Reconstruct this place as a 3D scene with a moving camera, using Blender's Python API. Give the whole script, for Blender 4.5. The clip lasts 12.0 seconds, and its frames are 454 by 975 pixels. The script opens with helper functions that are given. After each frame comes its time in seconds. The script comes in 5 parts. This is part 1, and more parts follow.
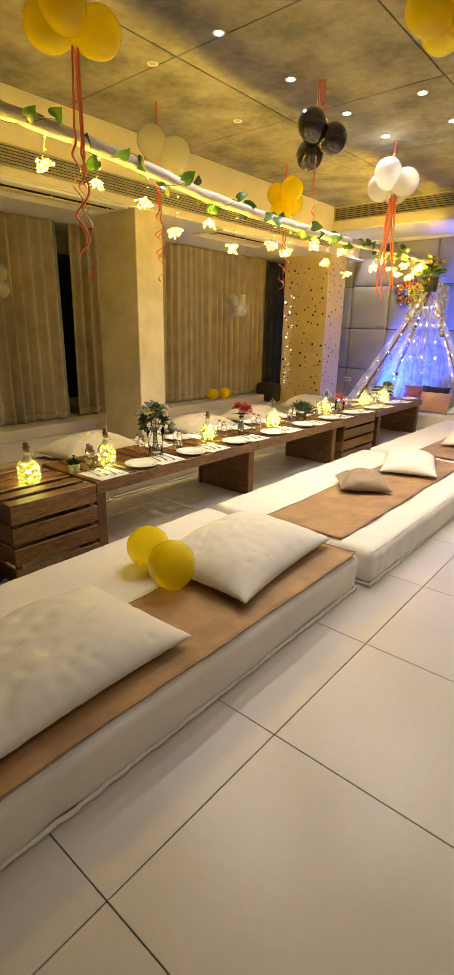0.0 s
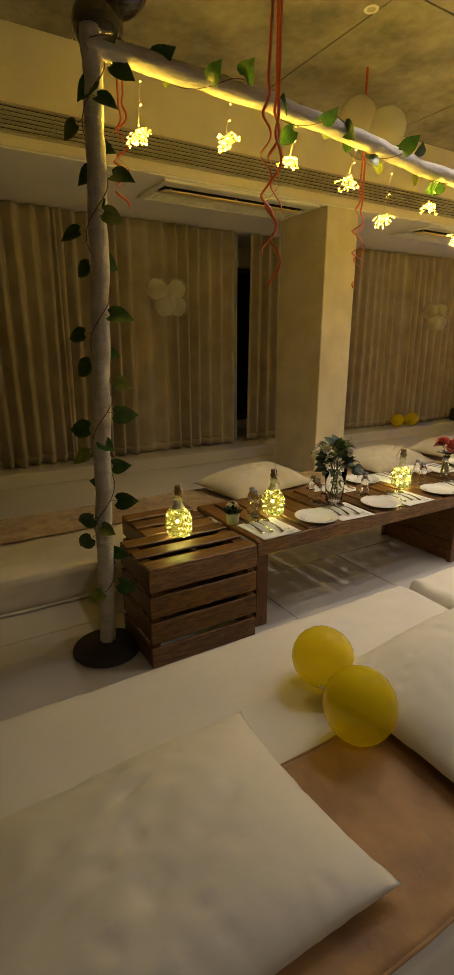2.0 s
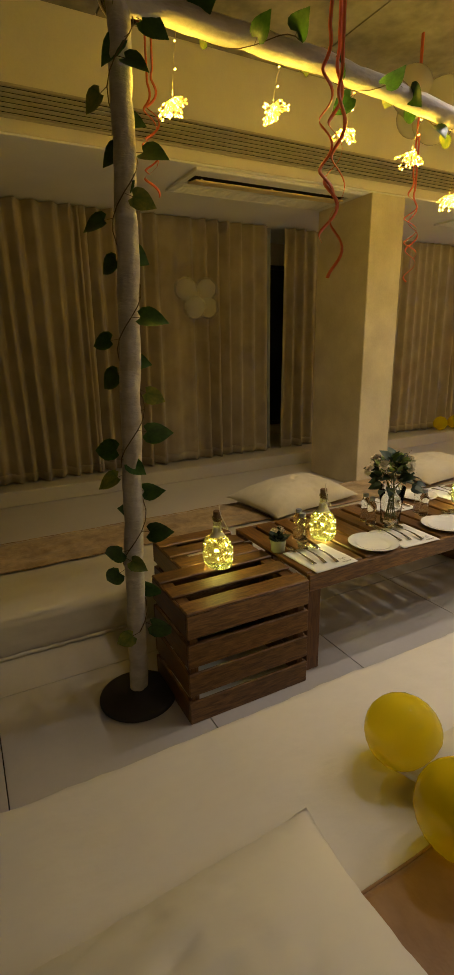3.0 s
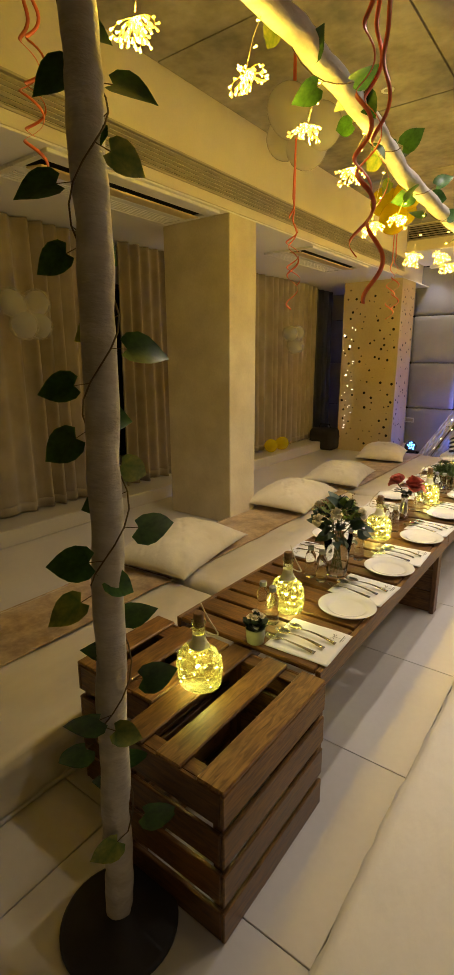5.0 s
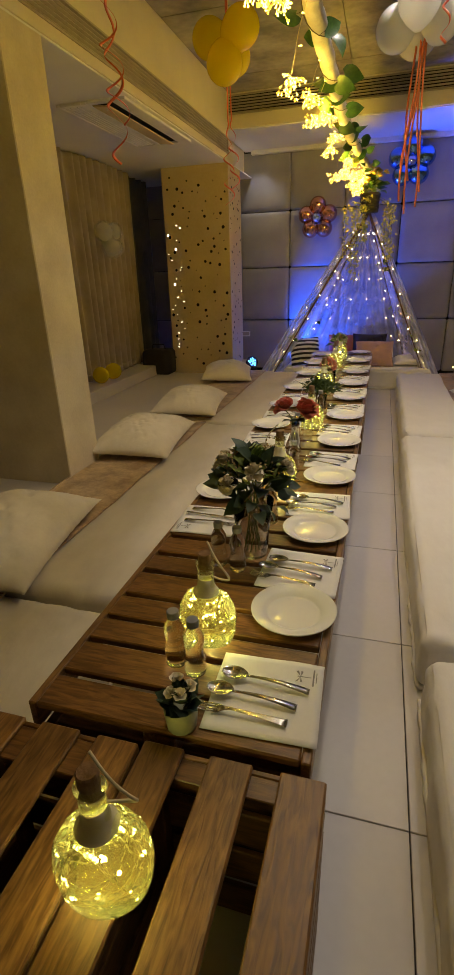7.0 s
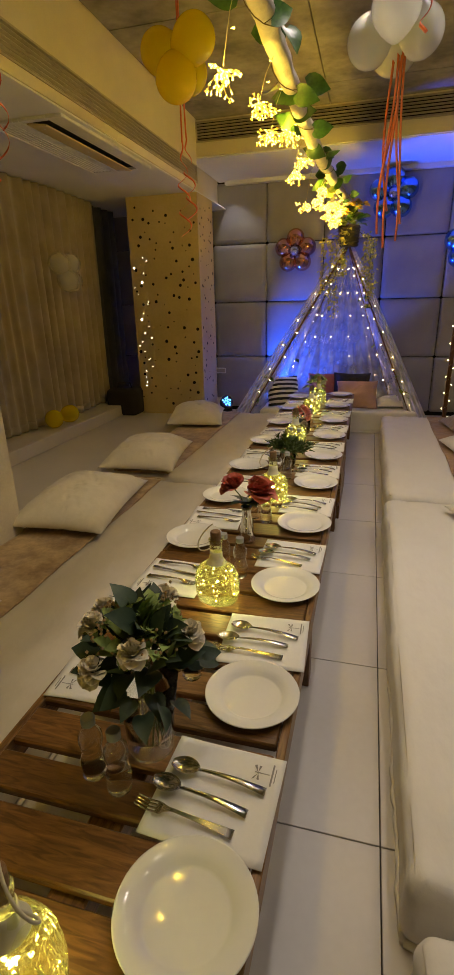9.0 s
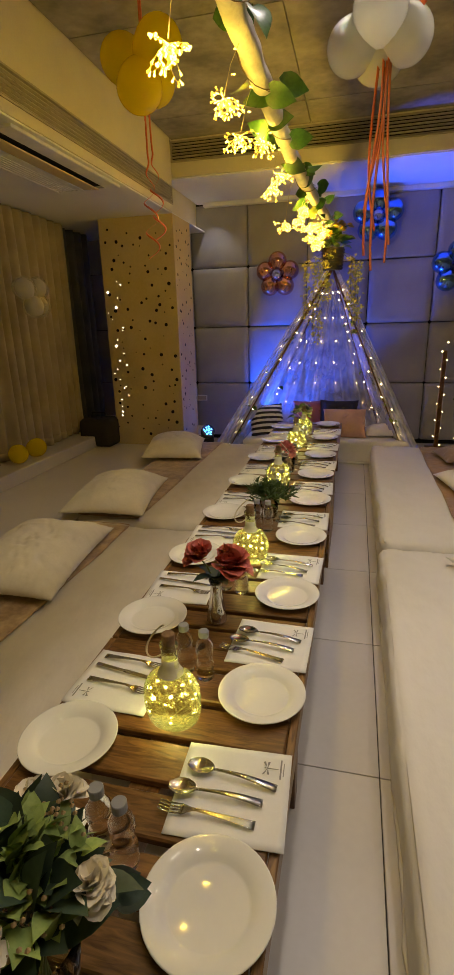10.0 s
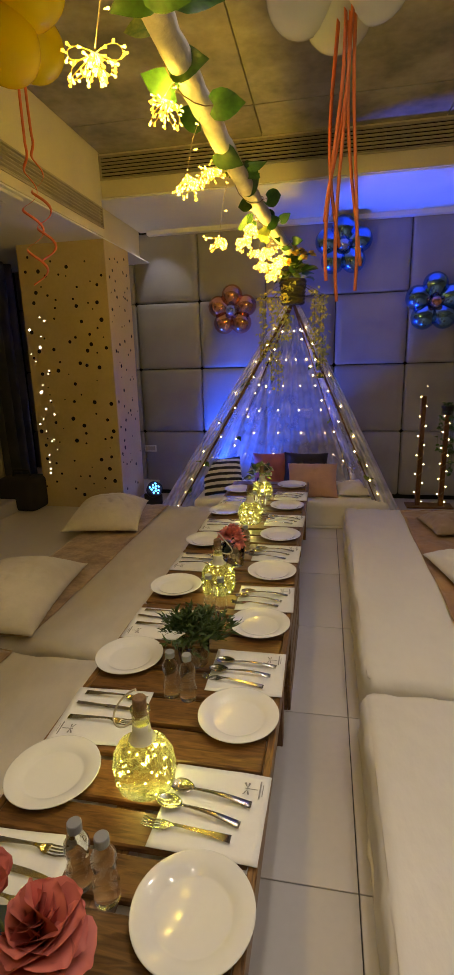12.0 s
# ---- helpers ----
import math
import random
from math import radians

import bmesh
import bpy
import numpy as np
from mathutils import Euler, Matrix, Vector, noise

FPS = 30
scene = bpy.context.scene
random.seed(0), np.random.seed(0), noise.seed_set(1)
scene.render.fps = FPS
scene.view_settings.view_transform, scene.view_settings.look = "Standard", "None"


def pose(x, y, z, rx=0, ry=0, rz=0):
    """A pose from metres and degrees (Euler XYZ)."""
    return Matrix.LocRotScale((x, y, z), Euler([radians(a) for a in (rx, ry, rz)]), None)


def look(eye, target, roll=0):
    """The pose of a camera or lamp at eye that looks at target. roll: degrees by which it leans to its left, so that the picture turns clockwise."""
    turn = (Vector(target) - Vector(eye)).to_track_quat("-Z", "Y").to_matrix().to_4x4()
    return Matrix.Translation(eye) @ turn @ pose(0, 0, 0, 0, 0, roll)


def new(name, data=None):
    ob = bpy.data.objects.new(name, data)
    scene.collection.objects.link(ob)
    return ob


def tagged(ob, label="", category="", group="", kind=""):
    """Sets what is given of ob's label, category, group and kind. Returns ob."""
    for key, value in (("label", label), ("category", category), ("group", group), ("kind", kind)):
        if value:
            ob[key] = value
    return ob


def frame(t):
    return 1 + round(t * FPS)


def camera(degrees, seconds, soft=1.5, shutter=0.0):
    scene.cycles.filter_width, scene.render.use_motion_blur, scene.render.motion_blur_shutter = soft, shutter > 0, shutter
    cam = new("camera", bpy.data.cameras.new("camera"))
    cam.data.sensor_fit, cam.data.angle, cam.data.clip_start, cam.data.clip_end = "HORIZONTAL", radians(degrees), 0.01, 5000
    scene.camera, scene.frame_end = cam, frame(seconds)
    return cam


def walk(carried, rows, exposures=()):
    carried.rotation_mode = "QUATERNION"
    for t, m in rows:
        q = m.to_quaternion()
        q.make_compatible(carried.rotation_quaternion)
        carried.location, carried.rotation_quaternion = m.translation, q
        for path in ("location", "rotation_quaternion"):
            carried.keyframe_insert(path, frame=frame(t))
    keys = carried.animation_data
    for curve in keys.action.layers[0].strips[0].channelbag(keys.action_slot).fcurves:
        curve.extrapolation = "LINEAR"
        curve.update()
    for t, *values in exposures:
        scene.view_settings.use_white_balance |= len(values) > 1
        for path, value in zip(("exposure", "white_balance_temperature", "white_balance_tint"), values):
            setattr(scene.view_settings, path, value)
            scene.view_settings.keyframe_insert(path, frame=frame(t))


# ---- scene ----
cam = camera(48.7, 12.0, 1.0)
PATH = [
    (0, (-0.013, -0.031, 1.528), (-1.244, 1.422, 0.915), 1.1),
    (0.5, (-0.238, 0.128, 1.529), (-1.602, 1.459, 0.921), 1.6),
    (1, (-0.409, 0.22, 1.504), (-1.916, 1.4, 0.926), 1.7),
    (1.5, (-0.587, 0.35, 1.52), (-2.185, 1.406, 0.946), 0.3),
    (2, (-0.74, 0.464, 1.514), (-2.392, 1.445, 0.957), 0.1),
    (2.5, (-0.909, 0.543, 1.514), (-2.597, 1.458, 0.953), -0.9),
    (2.7, (-0.988, 0.557, 1.516), (-2.691, 1.447, 0.961), -1.2),
    (4.3, (-1.703, 0.456, 1.626), (-3.182, 1.678, 1.063), 1.0),
    (4.5, (-1.859, 0.41, 1.627), (-3.22, 1.764, 1.066), -0.4),
    (5, (-2.063, 0.388, 1.6), (-3.226, 1.938, 1.105), -0.3),
    (5.5, (-2.353, 0.59, 1.537), (-3.273, 2.307, 1.086), -1.5),
    (6, (-2.559, 0.783, 1.538), (-3.301, 2.54, 0.935), -2.7),
    (6.5, (-2.623, 0.913, 1.464), (-3.213, 2.678, 0.731), -2.8),
    (7, (-2.677, 1.095, 1.462), (-3.21, 2.857, 0.679), -1.9),
    (7.2, (-2.679, 1.146, 1.478), (-3.19, 2.913, 0.693), -1.5),
    (9, (-2.616, 1.807, 1.526), (-3.123, 3.614, 0.835), -1.4),
    (9.5, (-2.661, 2.039, 1.552), (-3.141, 3.868, 0.899), -1.2),
    (10, (-2.64, 2.243, 1.556), (-3.109, 4.086, 0.94), -1.6),
    (10.5, (-2.6, 2.534, 1.556), (-3.067, 4.387, 0.963), -1.9),
    (11, (-2.575, 2.763, 1.577), (-3.019, 4.625, 0.997), -1.7),
    (11.5, (-2.596, 3.04, 1.605), (-3.012, 4.915, 1.046), -1.9),
    (12, (-2.615, 3.269, 1.609), (-2.991, 5.171, 1.118), -1.6),
]
walk(cam, [(t, look(eye, target, roll)) for t, eye, target, roll in PATH], [(0, 1.5), (0.5, 0.95), (1.0, 0.63), (1.5, 0.5), (2.5, 0.45), (4.5, 0.64), (5.0, 0.8), (5.5, 0.75), (6.0, 0.6), (6.5, 0.3), (7.0, 0.0), (9.0, -0.12), (11, -0.12), (12, -0.2)])

# ---- world, lamps ----
world = bpy.data.worlds.new("night")
scene.world = world
world.use_nodes = True
world.node_tree.nodes["Background"].inputs[0].default_value = (0.012, 0.016, 0.03, 1)
world.node_tree.nodes["Background"].inputs[1].default_value = 0.3

CEIL = 3.355
SOFFIT = 2.70
WALL_N = 9.1
DOWNLIGHT_W = 20.5
STAR_W = 4.3
BOTTLE_W = 0.42


def lamp(name, kind, place, power, colour, size=0.05, target=None, angle=None, blend=0.6):
    data = bpy.data.lights.new(name, kind)
    data.energy, data.color = power, colour
    if kind == "AREA":
        data.shape, data.size = "DISK", size
    else:
        data.shadow_soft_size = size
    if kind == "SPOT":
        data.spot_size, data.spot_blend = radians(angle), blend
    ob = new(name, data)
    ob.matrix_world = look(place, target) if target else Matrix.Translation(place)
    return ob


# ---- materials ----
def material(name):
    m = bpy.data.materials.new(name)
    m.use_nodes = True
    t = m.node_tree
    return m, t, t.nodes["Principled BSDF"]


def paint(name, a, b=None, rough=0.6, metal=0.0, scale=6.0, fine=60.0, bump=0.15, vary=0.0, coords="Object",
          stretch=(1, 1, 1), transmission=0.0, ior=1.45, alpha=1.0, sheen=0.0, coat=0.0, rough_vary=0.12, depth=0.004):
    """A surface with colour that drifts at two scales, uneven gloss and fine relief."""
    m, t, p = material(name)
    b = b or tuple(c * 0.82 for c in a)
    n, k = t.nodes, t.links
    co = n.new("ShaderNodeTexCoord")
    mp = n.new("ShaderNodeMapping")
    mp.inputs["Scale"].default_value = stretch
    k.new(co.outputs[coords], mp.inputs["Vector"])
    big, small = n.new("ShaderNodeTexNoise"), n.new("ShaderNodeTexNoise")
    big.inputs["Scale"].default_value, small.inputs["Scale"].default_value = scale, fine
    big.inputs["Detail"].default_value, small.inputs["Detail"].default_value = 5, 4
    k.new(mp.outputs[0], big.inputs["Vector"])
    k.new(mp.outputs[0], small.inputs["Vector"])
    add = n.new("ShaderNodeMath")
    add.operation = "MULTIPLY_ADD"
    add.inputs[1].default_value = 0.35
    k.new(small.outputs[0], add.inputs[0])
    k.new(big.outputs[0], add.inputs[2])
    ramp = n.new("ShaderNodeValToRGB")
    ramp.color_ramp.elements[0].position, ramp.color_ramp.elements[1].position = 0.48, 0.88
    ramp.color_ramp.elements[0].color, ramp.color_ramp.elements[1].color = (*b, 1), (*a, 1)
    k.new(add.outputs[0], ramp.inputs[0])
    colour = ramp.outputs[0]
    if vary:
        info, hsv = n.new("ShaderNodeObjectInfo"), n.new("ShaderNodeHueSaturation")
        span = n.new("ShaderNodeMapRange")
        span.inputs["To Min"].default_value, span.inputs["To Max"].default_value = 1 - vary, 1 + vary
        k.new(info.outputs["Random"], span.inputs["Value"])
        k.new(span.outputs[0], hsv.inputs["Value"])
        k.new(colour, hsv.inputs["Color"])
        colour = hsv.outputs[0]
    k.new(colour, p.inputs["Base Color"])
    rr = n.new("ShaderNodeMapRange")
    rr.inputs["To Min"].default_value, rr.inputs["To Max"].default_value = max(0.02, rough - rough_vary), min(1, rough + rough_vary)
    k.new(big.outputs[0], rr.inputs["Value"])
    k.new(rr.outputs[0], p.inputs["Roughness"])
    if bump:
        bp = n.new("ShaderNodeBump")
        bp.inputs["Strength"].default_value, bp.inputs["Distance"].default_value = bump, depth
        k.new(add.outputs[0], bp.inputs["Height"])
        k.new(bp.outputs[0], p.inputs["Normal"])
    p.inputs["Metallic"].default_value = metal
    p.inputs["Transmission Weight"].default_value = transmission
    p.inputs["IOR"].default_value = ior
    p.inputs["Alpha"].default_value = alpha
    p.inputs["Sheen Weight"].default_value = sheen
    p.inputs["Coat Weight"].default_value = coat
    return m


def glow(name, colour, strength):
    m, t, p = material(name)
    p.inputs["Base Color"].default_value = (*colour, 1)
    p.inputs["Emission Color"].default_value = (*colour, 1)
    p.inputs["Emission Strength"].default_value = strength
    return m


def wood(name, a, b, stretch, rough=0.45, vary=0.2):
    """Stained timber: long grain from a stretched wave and noise."""
    m, t, p = material(name)
    n, k = t.nodes, t.links
    co, mp = n.new("ShaderNodeTexCoord"), n.new("ShaderNodeMapping")
    mp.inputs["Scale"].default_value = stretch
    info = n.new("ShaderNodeObjectInfo")
    off = n.new("ShaderNodeVectorMath")
    off.operation = "SCALE"
    off.inputs[0].default_value = (7, 5, 3)
    k.new(info.outputs["Random"], off.inputs["Scale"])
    k.new(off.outputs[0], mp.inputs["Location"])
    k.new(co.outputs["Object"], mp.inputs["Vector"])
    grain, blot = n.new("ShaderNodeTexNoise"), n.new("ShaderNodeTexNoise")
    grain.inputs["Scale"].default_value, grain.inputs["Detail"].default_value = 9, 8
    grain.inputs["Distortion"].default_value = 1.2
    blot.inputs["Scale"].default_value = 2.2
    k.new(mp.outputs[0], grain.inputs["Vector"])
    k.new(co.outputs["Object"], blot.inputs["Vector"])
    ramp = n.new("ShaderNodeValToRGB")
    ramp.color_ramp.elements[0].position, ramp.color_ramp.elements[1].position = 0.35, 0.68
    ramp.color_ramp.elements[0].color, ramp.color_ramp.elements[1].color = (*b, 1), (*a, 1)
    k.new(grain.outputs[0], ramp.inputs[0])
    mix = n.new("ShaderNodeMix")
    mix.data_type, mix.blend_type = "RGBA", "MULTIPLY"
    mix.inputs[0].default_value = 0.55
    k.new(ramp.outputs[0], mix.inputs[6])
    k.new(blot.outputs[0], mix.inputs[7])
    hsv, span = n.new("ShaderNodeHueSaturation"), n.new("ShaderNodeMapRange")
    span.inputs["To Min"].default_value, span.inputs["To Max"].default_value = 1.02 - vary, 1.02 + vary
    k.new(info.outputs["Random"], span.inputs["Value"])
    k.new(span.outputs[0], hsv.inputs["Value"])
    k.new(mix.outputs[2], hsv.inputs["Color"])
    k.new(hsv.outputs[0], p.inputs["Base Color"])
    bp = n.new("ShaderNodeBump")
    bp.inputs["Strength"].default_value, bp.inputs["Distance"].default_value = 0.35, 0.002
    k.new(grain.outputs[0], bp.inputs["Height"])
    k.new(bp.outputs[0], p.inputs["Normal"])
    rr = n.new("ShaderNodeMapRange")
    rr.inputs["To Min"].default_value, rr.inputs["To Max"].default_value = rough - 0.12, rough + 0.18
    k.new(grain.outputs[0], rr.inputs["Value"])
    k.new(rr.outputs[0], p.inputs["Roughness"])
    return m


def veil(name, colour, cover):
    """Sheer net: part open, part thin cloth."""
    m, t, p = material(name)
    n, k = t.nodes, t.links
    out = n["Material Output"]
    clear, cloth, back = n.new("ShaderNodeBsdfTransparent"), n.new("ShaderNodeBsdfDiffuse"), n.new("ShaderNodeBsdfTranslucent")
    cloth.inputs[0].default_value = back.inputs[0].default_value = (*colour, 1)
    both, mix = n.new("ShaderNodeMixShader"), n.new("ShaderNodeMixShader")
    co, ns, span = n.new("ShaderNodeTexCoord"), n.new("ShaderNodeTexNoise"), n.new("ShaderNodeMapRange")
    ns.inputs["Scale"].default_value = 5
    k.new(co.outputs["Object"], ns.inputs["Vector"])
    span.inputs["From Min"].default_value, span.inputs["From Max"].default_value = 0.3, 0.7
    span.inputs["To Min"].default_value, span.inputs["To Max"].default_value = cover * 0.6, cover * 1.4
    k.new(ns.outputs[0], span.inputs["Value"])
    k.new(cloth.outputs[0], both.inputs[1])
    k.new(back.outputs[0], both.inputs[2])
    k.new(span.outputs[0], mix.inputs[0])
    k.new(clear.outputs[0], mix.inputs[1])
    k.new(both.outputs[0], mix.inputs[2])
    k.new(mix.outputs[0], out.inputs["Surface"])
    return m


M_TILE = paint("floor_tile", (0.62, 0.58, 0.53), (0.56, 0.52, 0.47), 0.30, scale=1.6, fine=35, bump=0.03, vary=0.04, rough_vary=0.03)
M_GROUT = paint("dark_grout", (0.06, 0.05, 0.045), rough=0.9)
M_CONCRETE = paint("concrete", (0.37, 0.335, 0.26), (0.15, 0.14, 0.115), 0.8, scale=2.4, fine=14, bump=0.3, depth=0.01)
M_WALL = paint("cream_paint", (0.72, 0.66, 0.54), (0.64, 0.58, 0.47), 0.75, scale=2.2, fine=90, bump=0.12, depth=0.003)
M_STUCCO = paint("rough_cream_plaster", (0.70, 0.63, 0.48), (0.56, 0.49, 0.36), 0.8, scale=4, fine=70, bump=0.45, depth=0.006)
M_WHITE = paint("white_ceiling_paint", (0.8, 0.79, 0.76), (0.74, 0.73, 0.70), 0.6, scale=2, bump=0.05)
M_GRILLE = paint("cream_metal_grille", (0.46, 0.41, 0.33), rough=0.5, bump=0.02)
# near-black paint for the shade inside vents, holes and panel gaps
M_VOID_SHADE = paint("void_shade_paint", (0.012, 0.011, 0.01), rough=0.9)
M_PAD = paint("grey_leatherette", (0.34, 0.335, 0.35), (0.27, 0.265, 0.285), 0.5, scale=3, fine=140, bump=0.2, depth=0.003, vary=0.06)
M_PLY = paint("perforated_ply", (0.62, 0.50, 0.29), (0.52, 0.41, 0.22), 0.5, scale=2, fine=40, bump=0.05)
M_CURTAIN = paint("taupe_curtain", (0.39, 0.33, 0.262), (0.29, 0.243, 0.19), 0.85, scale=5, fine=180, bump=0.3, depth=0.002, sheen=0.2)
M_LINING = paint("grey_lining", (0.36, 0.38, 0.40), (0.27, 0.29, 0.31), 0.8, scale=5, fine=160, bump=0.2, depth=0.002)
M_SLATE = paint("slate_curtain", (0.10, 0.105, 0.13), (0.06, 0.065, 0.085), 0.85, scale=5, fine=160, bump=0.3, depth=0.002)
M_SHEET = paint("white_cotton", (0.83, 0.80, 0.75), (0.78, 0.745, 0.69), 0.85, scale=3, fine=34, bump=0.6, depth=0.009, stretch=(1.0, 0.45, 1), sheen=0.15)
M_COVER = paint("cream_cotton", (0.72, 0.67, 0.58), (0.62, 0.57, 0.48), 0.9, scale=4, fine=18, bump=0.6, depth=0.016, stretch=(1.0, 0.45, 1), sheen=0.15)
M_PILLOW = paint("pillow_cotton", (0.81, 0.78, 0.71), (0.785, 0.75, 0.68), 0.85, scale=4, fine=60, bump=0.5, depth=0.004, stretch=(1.0, 0.38, 1), sheen=0.2)
M_CUSHION = paint("ivory_velvet", (0.74, 0.68, 0.54), (0.64, 0.58, 0.44), 0.85, scale=6, fine=60, bump=0.3, depth=0.006, sheen=0.3)
M_RUNNER = paint("brown_velvet", (0.46, 0.26, 0.10), (0.25, 0.13, 0.05), 0.55, scale=5, fine=15, bump=0.8, depth=0.015, sheen=0.5)
M_RUNNER_B = paint("taupe_brocade", (0.58, 0.42, 0.22), (0.25, 0.155, 0.07), 0.6, scale=10, fine=45, bump=0.4, depth=0.008, sheen=0.4)
M_BROWNPIL = paint("brown_satin", (0.36, 0.25, 0.145), (0.27, 0.18, 0.10), 0.5, scale=6, fine=30, bump=0.4, depth=0.008, sheen=0.4)
M_WOOD_X = wood("stained_board_across", (0.29, 0.138, 0.038), (0.112, 0.048, 0.014), (1.2, 9, 9), 0.34)
M_WOOD_Y = wood("stained_board_along", (0.37, 0.19, 0.055), (0.14, 0.064, 0.019), (9, 1.2, 9), 0.36)
M_WOOD_Z = wood("stained_board_upright", (0.27, 0.12, 0.036), (0.13, 0.053, 0.016), (9, 9, 1.2), 0.42)
M_POLE = paint("raw_pole_wood", (0.22, 0.12, 0.05), (0.1, 0.05, 0.02), 0.7, scale=8, fine=50, bump=0.4, stretch=(1, 1, 0.2))
M_WRAP = paint("white_cloth_wrap", (0.66, 0.62, 0.56), (0.48, 0.44, 0.38), 0.85, scale=9, fine=45, bump=0.8, depth=0.01, stretch=(1, 1, 2.5))
M_BLACK = paint("black_iron", (0.035, 0.03, 0.028), rough=0.55, bump=0.1)
M_CHINA = paint("white_porcelain", (0.84, 0.83, 0.80), (0.80, 0.79, 0.76), 0.07, scale=3, bump=0.0, coat=0.3, rough_vary=0.03)
M_PAPER = paint("white_paper_napkin", (0.84, 0.83, 0.81), (0.78, 0.77, 0.75), 0.9, scale=8, fine=120, bump=0.25, depth=0.002)
M_PRINT = paint("grey_print", (0.3, 0.29, 0.28), rough=0.8, bump=0)
M_STEEL = paint("polished_steel", (0.75, 0.74, 0.72), rough=0.14, metal=1.0, bump=0.0, rough_vary=0.05)
M_CORK = paint("cork", (0.28, 0.17, 0.09), (0.14, 0.08, 0.04), 0.85, scale=30, fine=120, bump=0.5)
M_TWINE = paint("cream_cord", (0.72, 0.66, 0.5), rough=0.9, bump=0.3, fine=200)
M_LABEL = paint("cream_label", (0.78, 0.75, 0.55), rough=0.7, bump=0.05)
M_LED = glow("warm_led", (1.0, 0.58, 0.035), 5)
M_LED_HOT = glow("hot_led", (1.0, 0.68, 0.09), 10)
M_LED_SMALL = glow("warm_led_small", (1.0, 0.72, 0.30), 14)
M_LED_BOTTLE = glow("bottle_led", (1.0, 0.93, 0.20), 20)
M_DOWN = glow("downlight_glow", (1.0, 0.9, 0.72), 40)
M_BLUE_LED = glow("blue_led", (0.05, 0.25, 1.0), 14)
M_WIRE = paint("clear_wire", (0.6, 0.5, 0.25), rough=0.4, bump=0)
M_PLASTIC = paint("white_plastic", (0.78, 0.77, 0.73), rough=0.4, bump=0.02)


# ---- shape helpers ----
def box(bm, x0, y0, z0, x1, y1, z1, bevel=0.0, seg=1):
    made = bmesh.ops.create_cube(bm, size=1)["verts"]
    for v in made:
        v.co = Vector(((x0 + x1) / 2 + v.co.x * (x1 - x0), (y0 + y1) / 2 + v.co.y * (y1 - y0), (z0 + z1) / 2 + v.co.z * (z1 - z0)))
    if bevel:
        edges = list({e for v in made for e in v.link_edges})
        bmesh.ops.bevel(bm, geom=edges, offset=bevel, segments=seg, affect="EDGES", profile=0.5)
    return bm


def boxed(x0, y0, z0, x1, y1, z1, bevel=0.0, seg=1):
    return box(bmesh.new(), x0, y0, z0, x1, y1, z1, bevel, seg)


def mesh_of(bm, name, mat, smooth=False):
    me = bpy.data.meshes.new(name)
    bmesh.ops.recalc_face_normals(bm, faces=bm.faces)
    bm.to_mesh(me)
    bm.free()
    me.materials.append(mat)
    if smooth:
        for p in me.polygons:
            p.use_smooth = True
    return me


def part(name, bm, mat, parent=None, label="", smooth=False, at=None):
    me = bm if isinstance(bm, bpy.types.Mesh) else mesh_of(bm, name, mat, smooth)
    ob = new(name, me)
    if parent:
        ob.parent = parent
    if at is not None:
        ob.matrix_basis = at
    if label:
        tagged(ob, label)
    return ob


def thing(name, at, label, category, group="", kind=""):
    ob = new(name)
    ob.empty_display_size = 0.05
    ob.matrix_basis = at
    return tagged(ob, label, category, group, kind)


def structure(name, bm, mat, label, category="", smooth=False):
    return tagged(part(name, bm, mat, smooth=smooth), label, category or name.split("_")[0], kind="structure")


def lathe(profile, n=24, bm=None, at=(0, 0, 0)):
    """A turned shape from (radius, height) pairs."""
    bm = bm or bmesh.new()
    rings = []
    for r, z in profile:
        if r < 1e-5:
            rings.append([bm.verts.new((at[0], at[1], at[2] + z))])
        else:
            rings.append([bm.verts.new((at[0] + r * math.cos(math.tau * i / n), at[1] + r * math.sin(math.tau * i / n), at[2] + z)) for i in range(n)])
    for a, b in zip(rings, rings[1:]):
        for i in range(n):
            j = (i + 1) % n
            if len(a) == 1 and len(b) > 1:
                bm.faces.new((a[0], b[i], b[j]))
            elif len(b) == 1 and len(a) > 1:
                bm.faces.new((a[i], a[j], b[0]))
            elif len(a) > 1:
                bm.faces.new((a[i], a[j], b[j], b[i]))
    return bm


def tube(points, radius, n=6, bm=None, flat=1.0):
    """A swept tube along points; radius is a number or a list."""
    bm = bm or bmesh.new()
    pts = [Vector(p) for p in points]
    rads = radius if isinstance(radius, (list, tuple)) else [radius] * len(pts)
    rings, side = [], None
    for i, p in enumerate(pts):
        way = (pts[min(i + 1, len(pts) - 1)] - pts[max(i - 1, 0)]).normalized()
        if side is None:
            side = way.orthogonal().normalized()
        side = (side - way * side.dot(way)).normalized()
        up = way.cross(side)
        rings.append([bm.verts.new(p + (side * math.cos(math.tau * k / n) + up * flat * math.sin(math.tau * k / n)) * rads[i]) for k in range(n)])
    for a, b in zip(rings, rings[1:]):
        for k in range(n):
            bm.faces.new((a[k], a[(k + 1) % n], b[(k + 1) % n], b[k]))
    bm.faces.new(rings[0][::-1])
    bm.faces.new(rings[-1])
    return bm


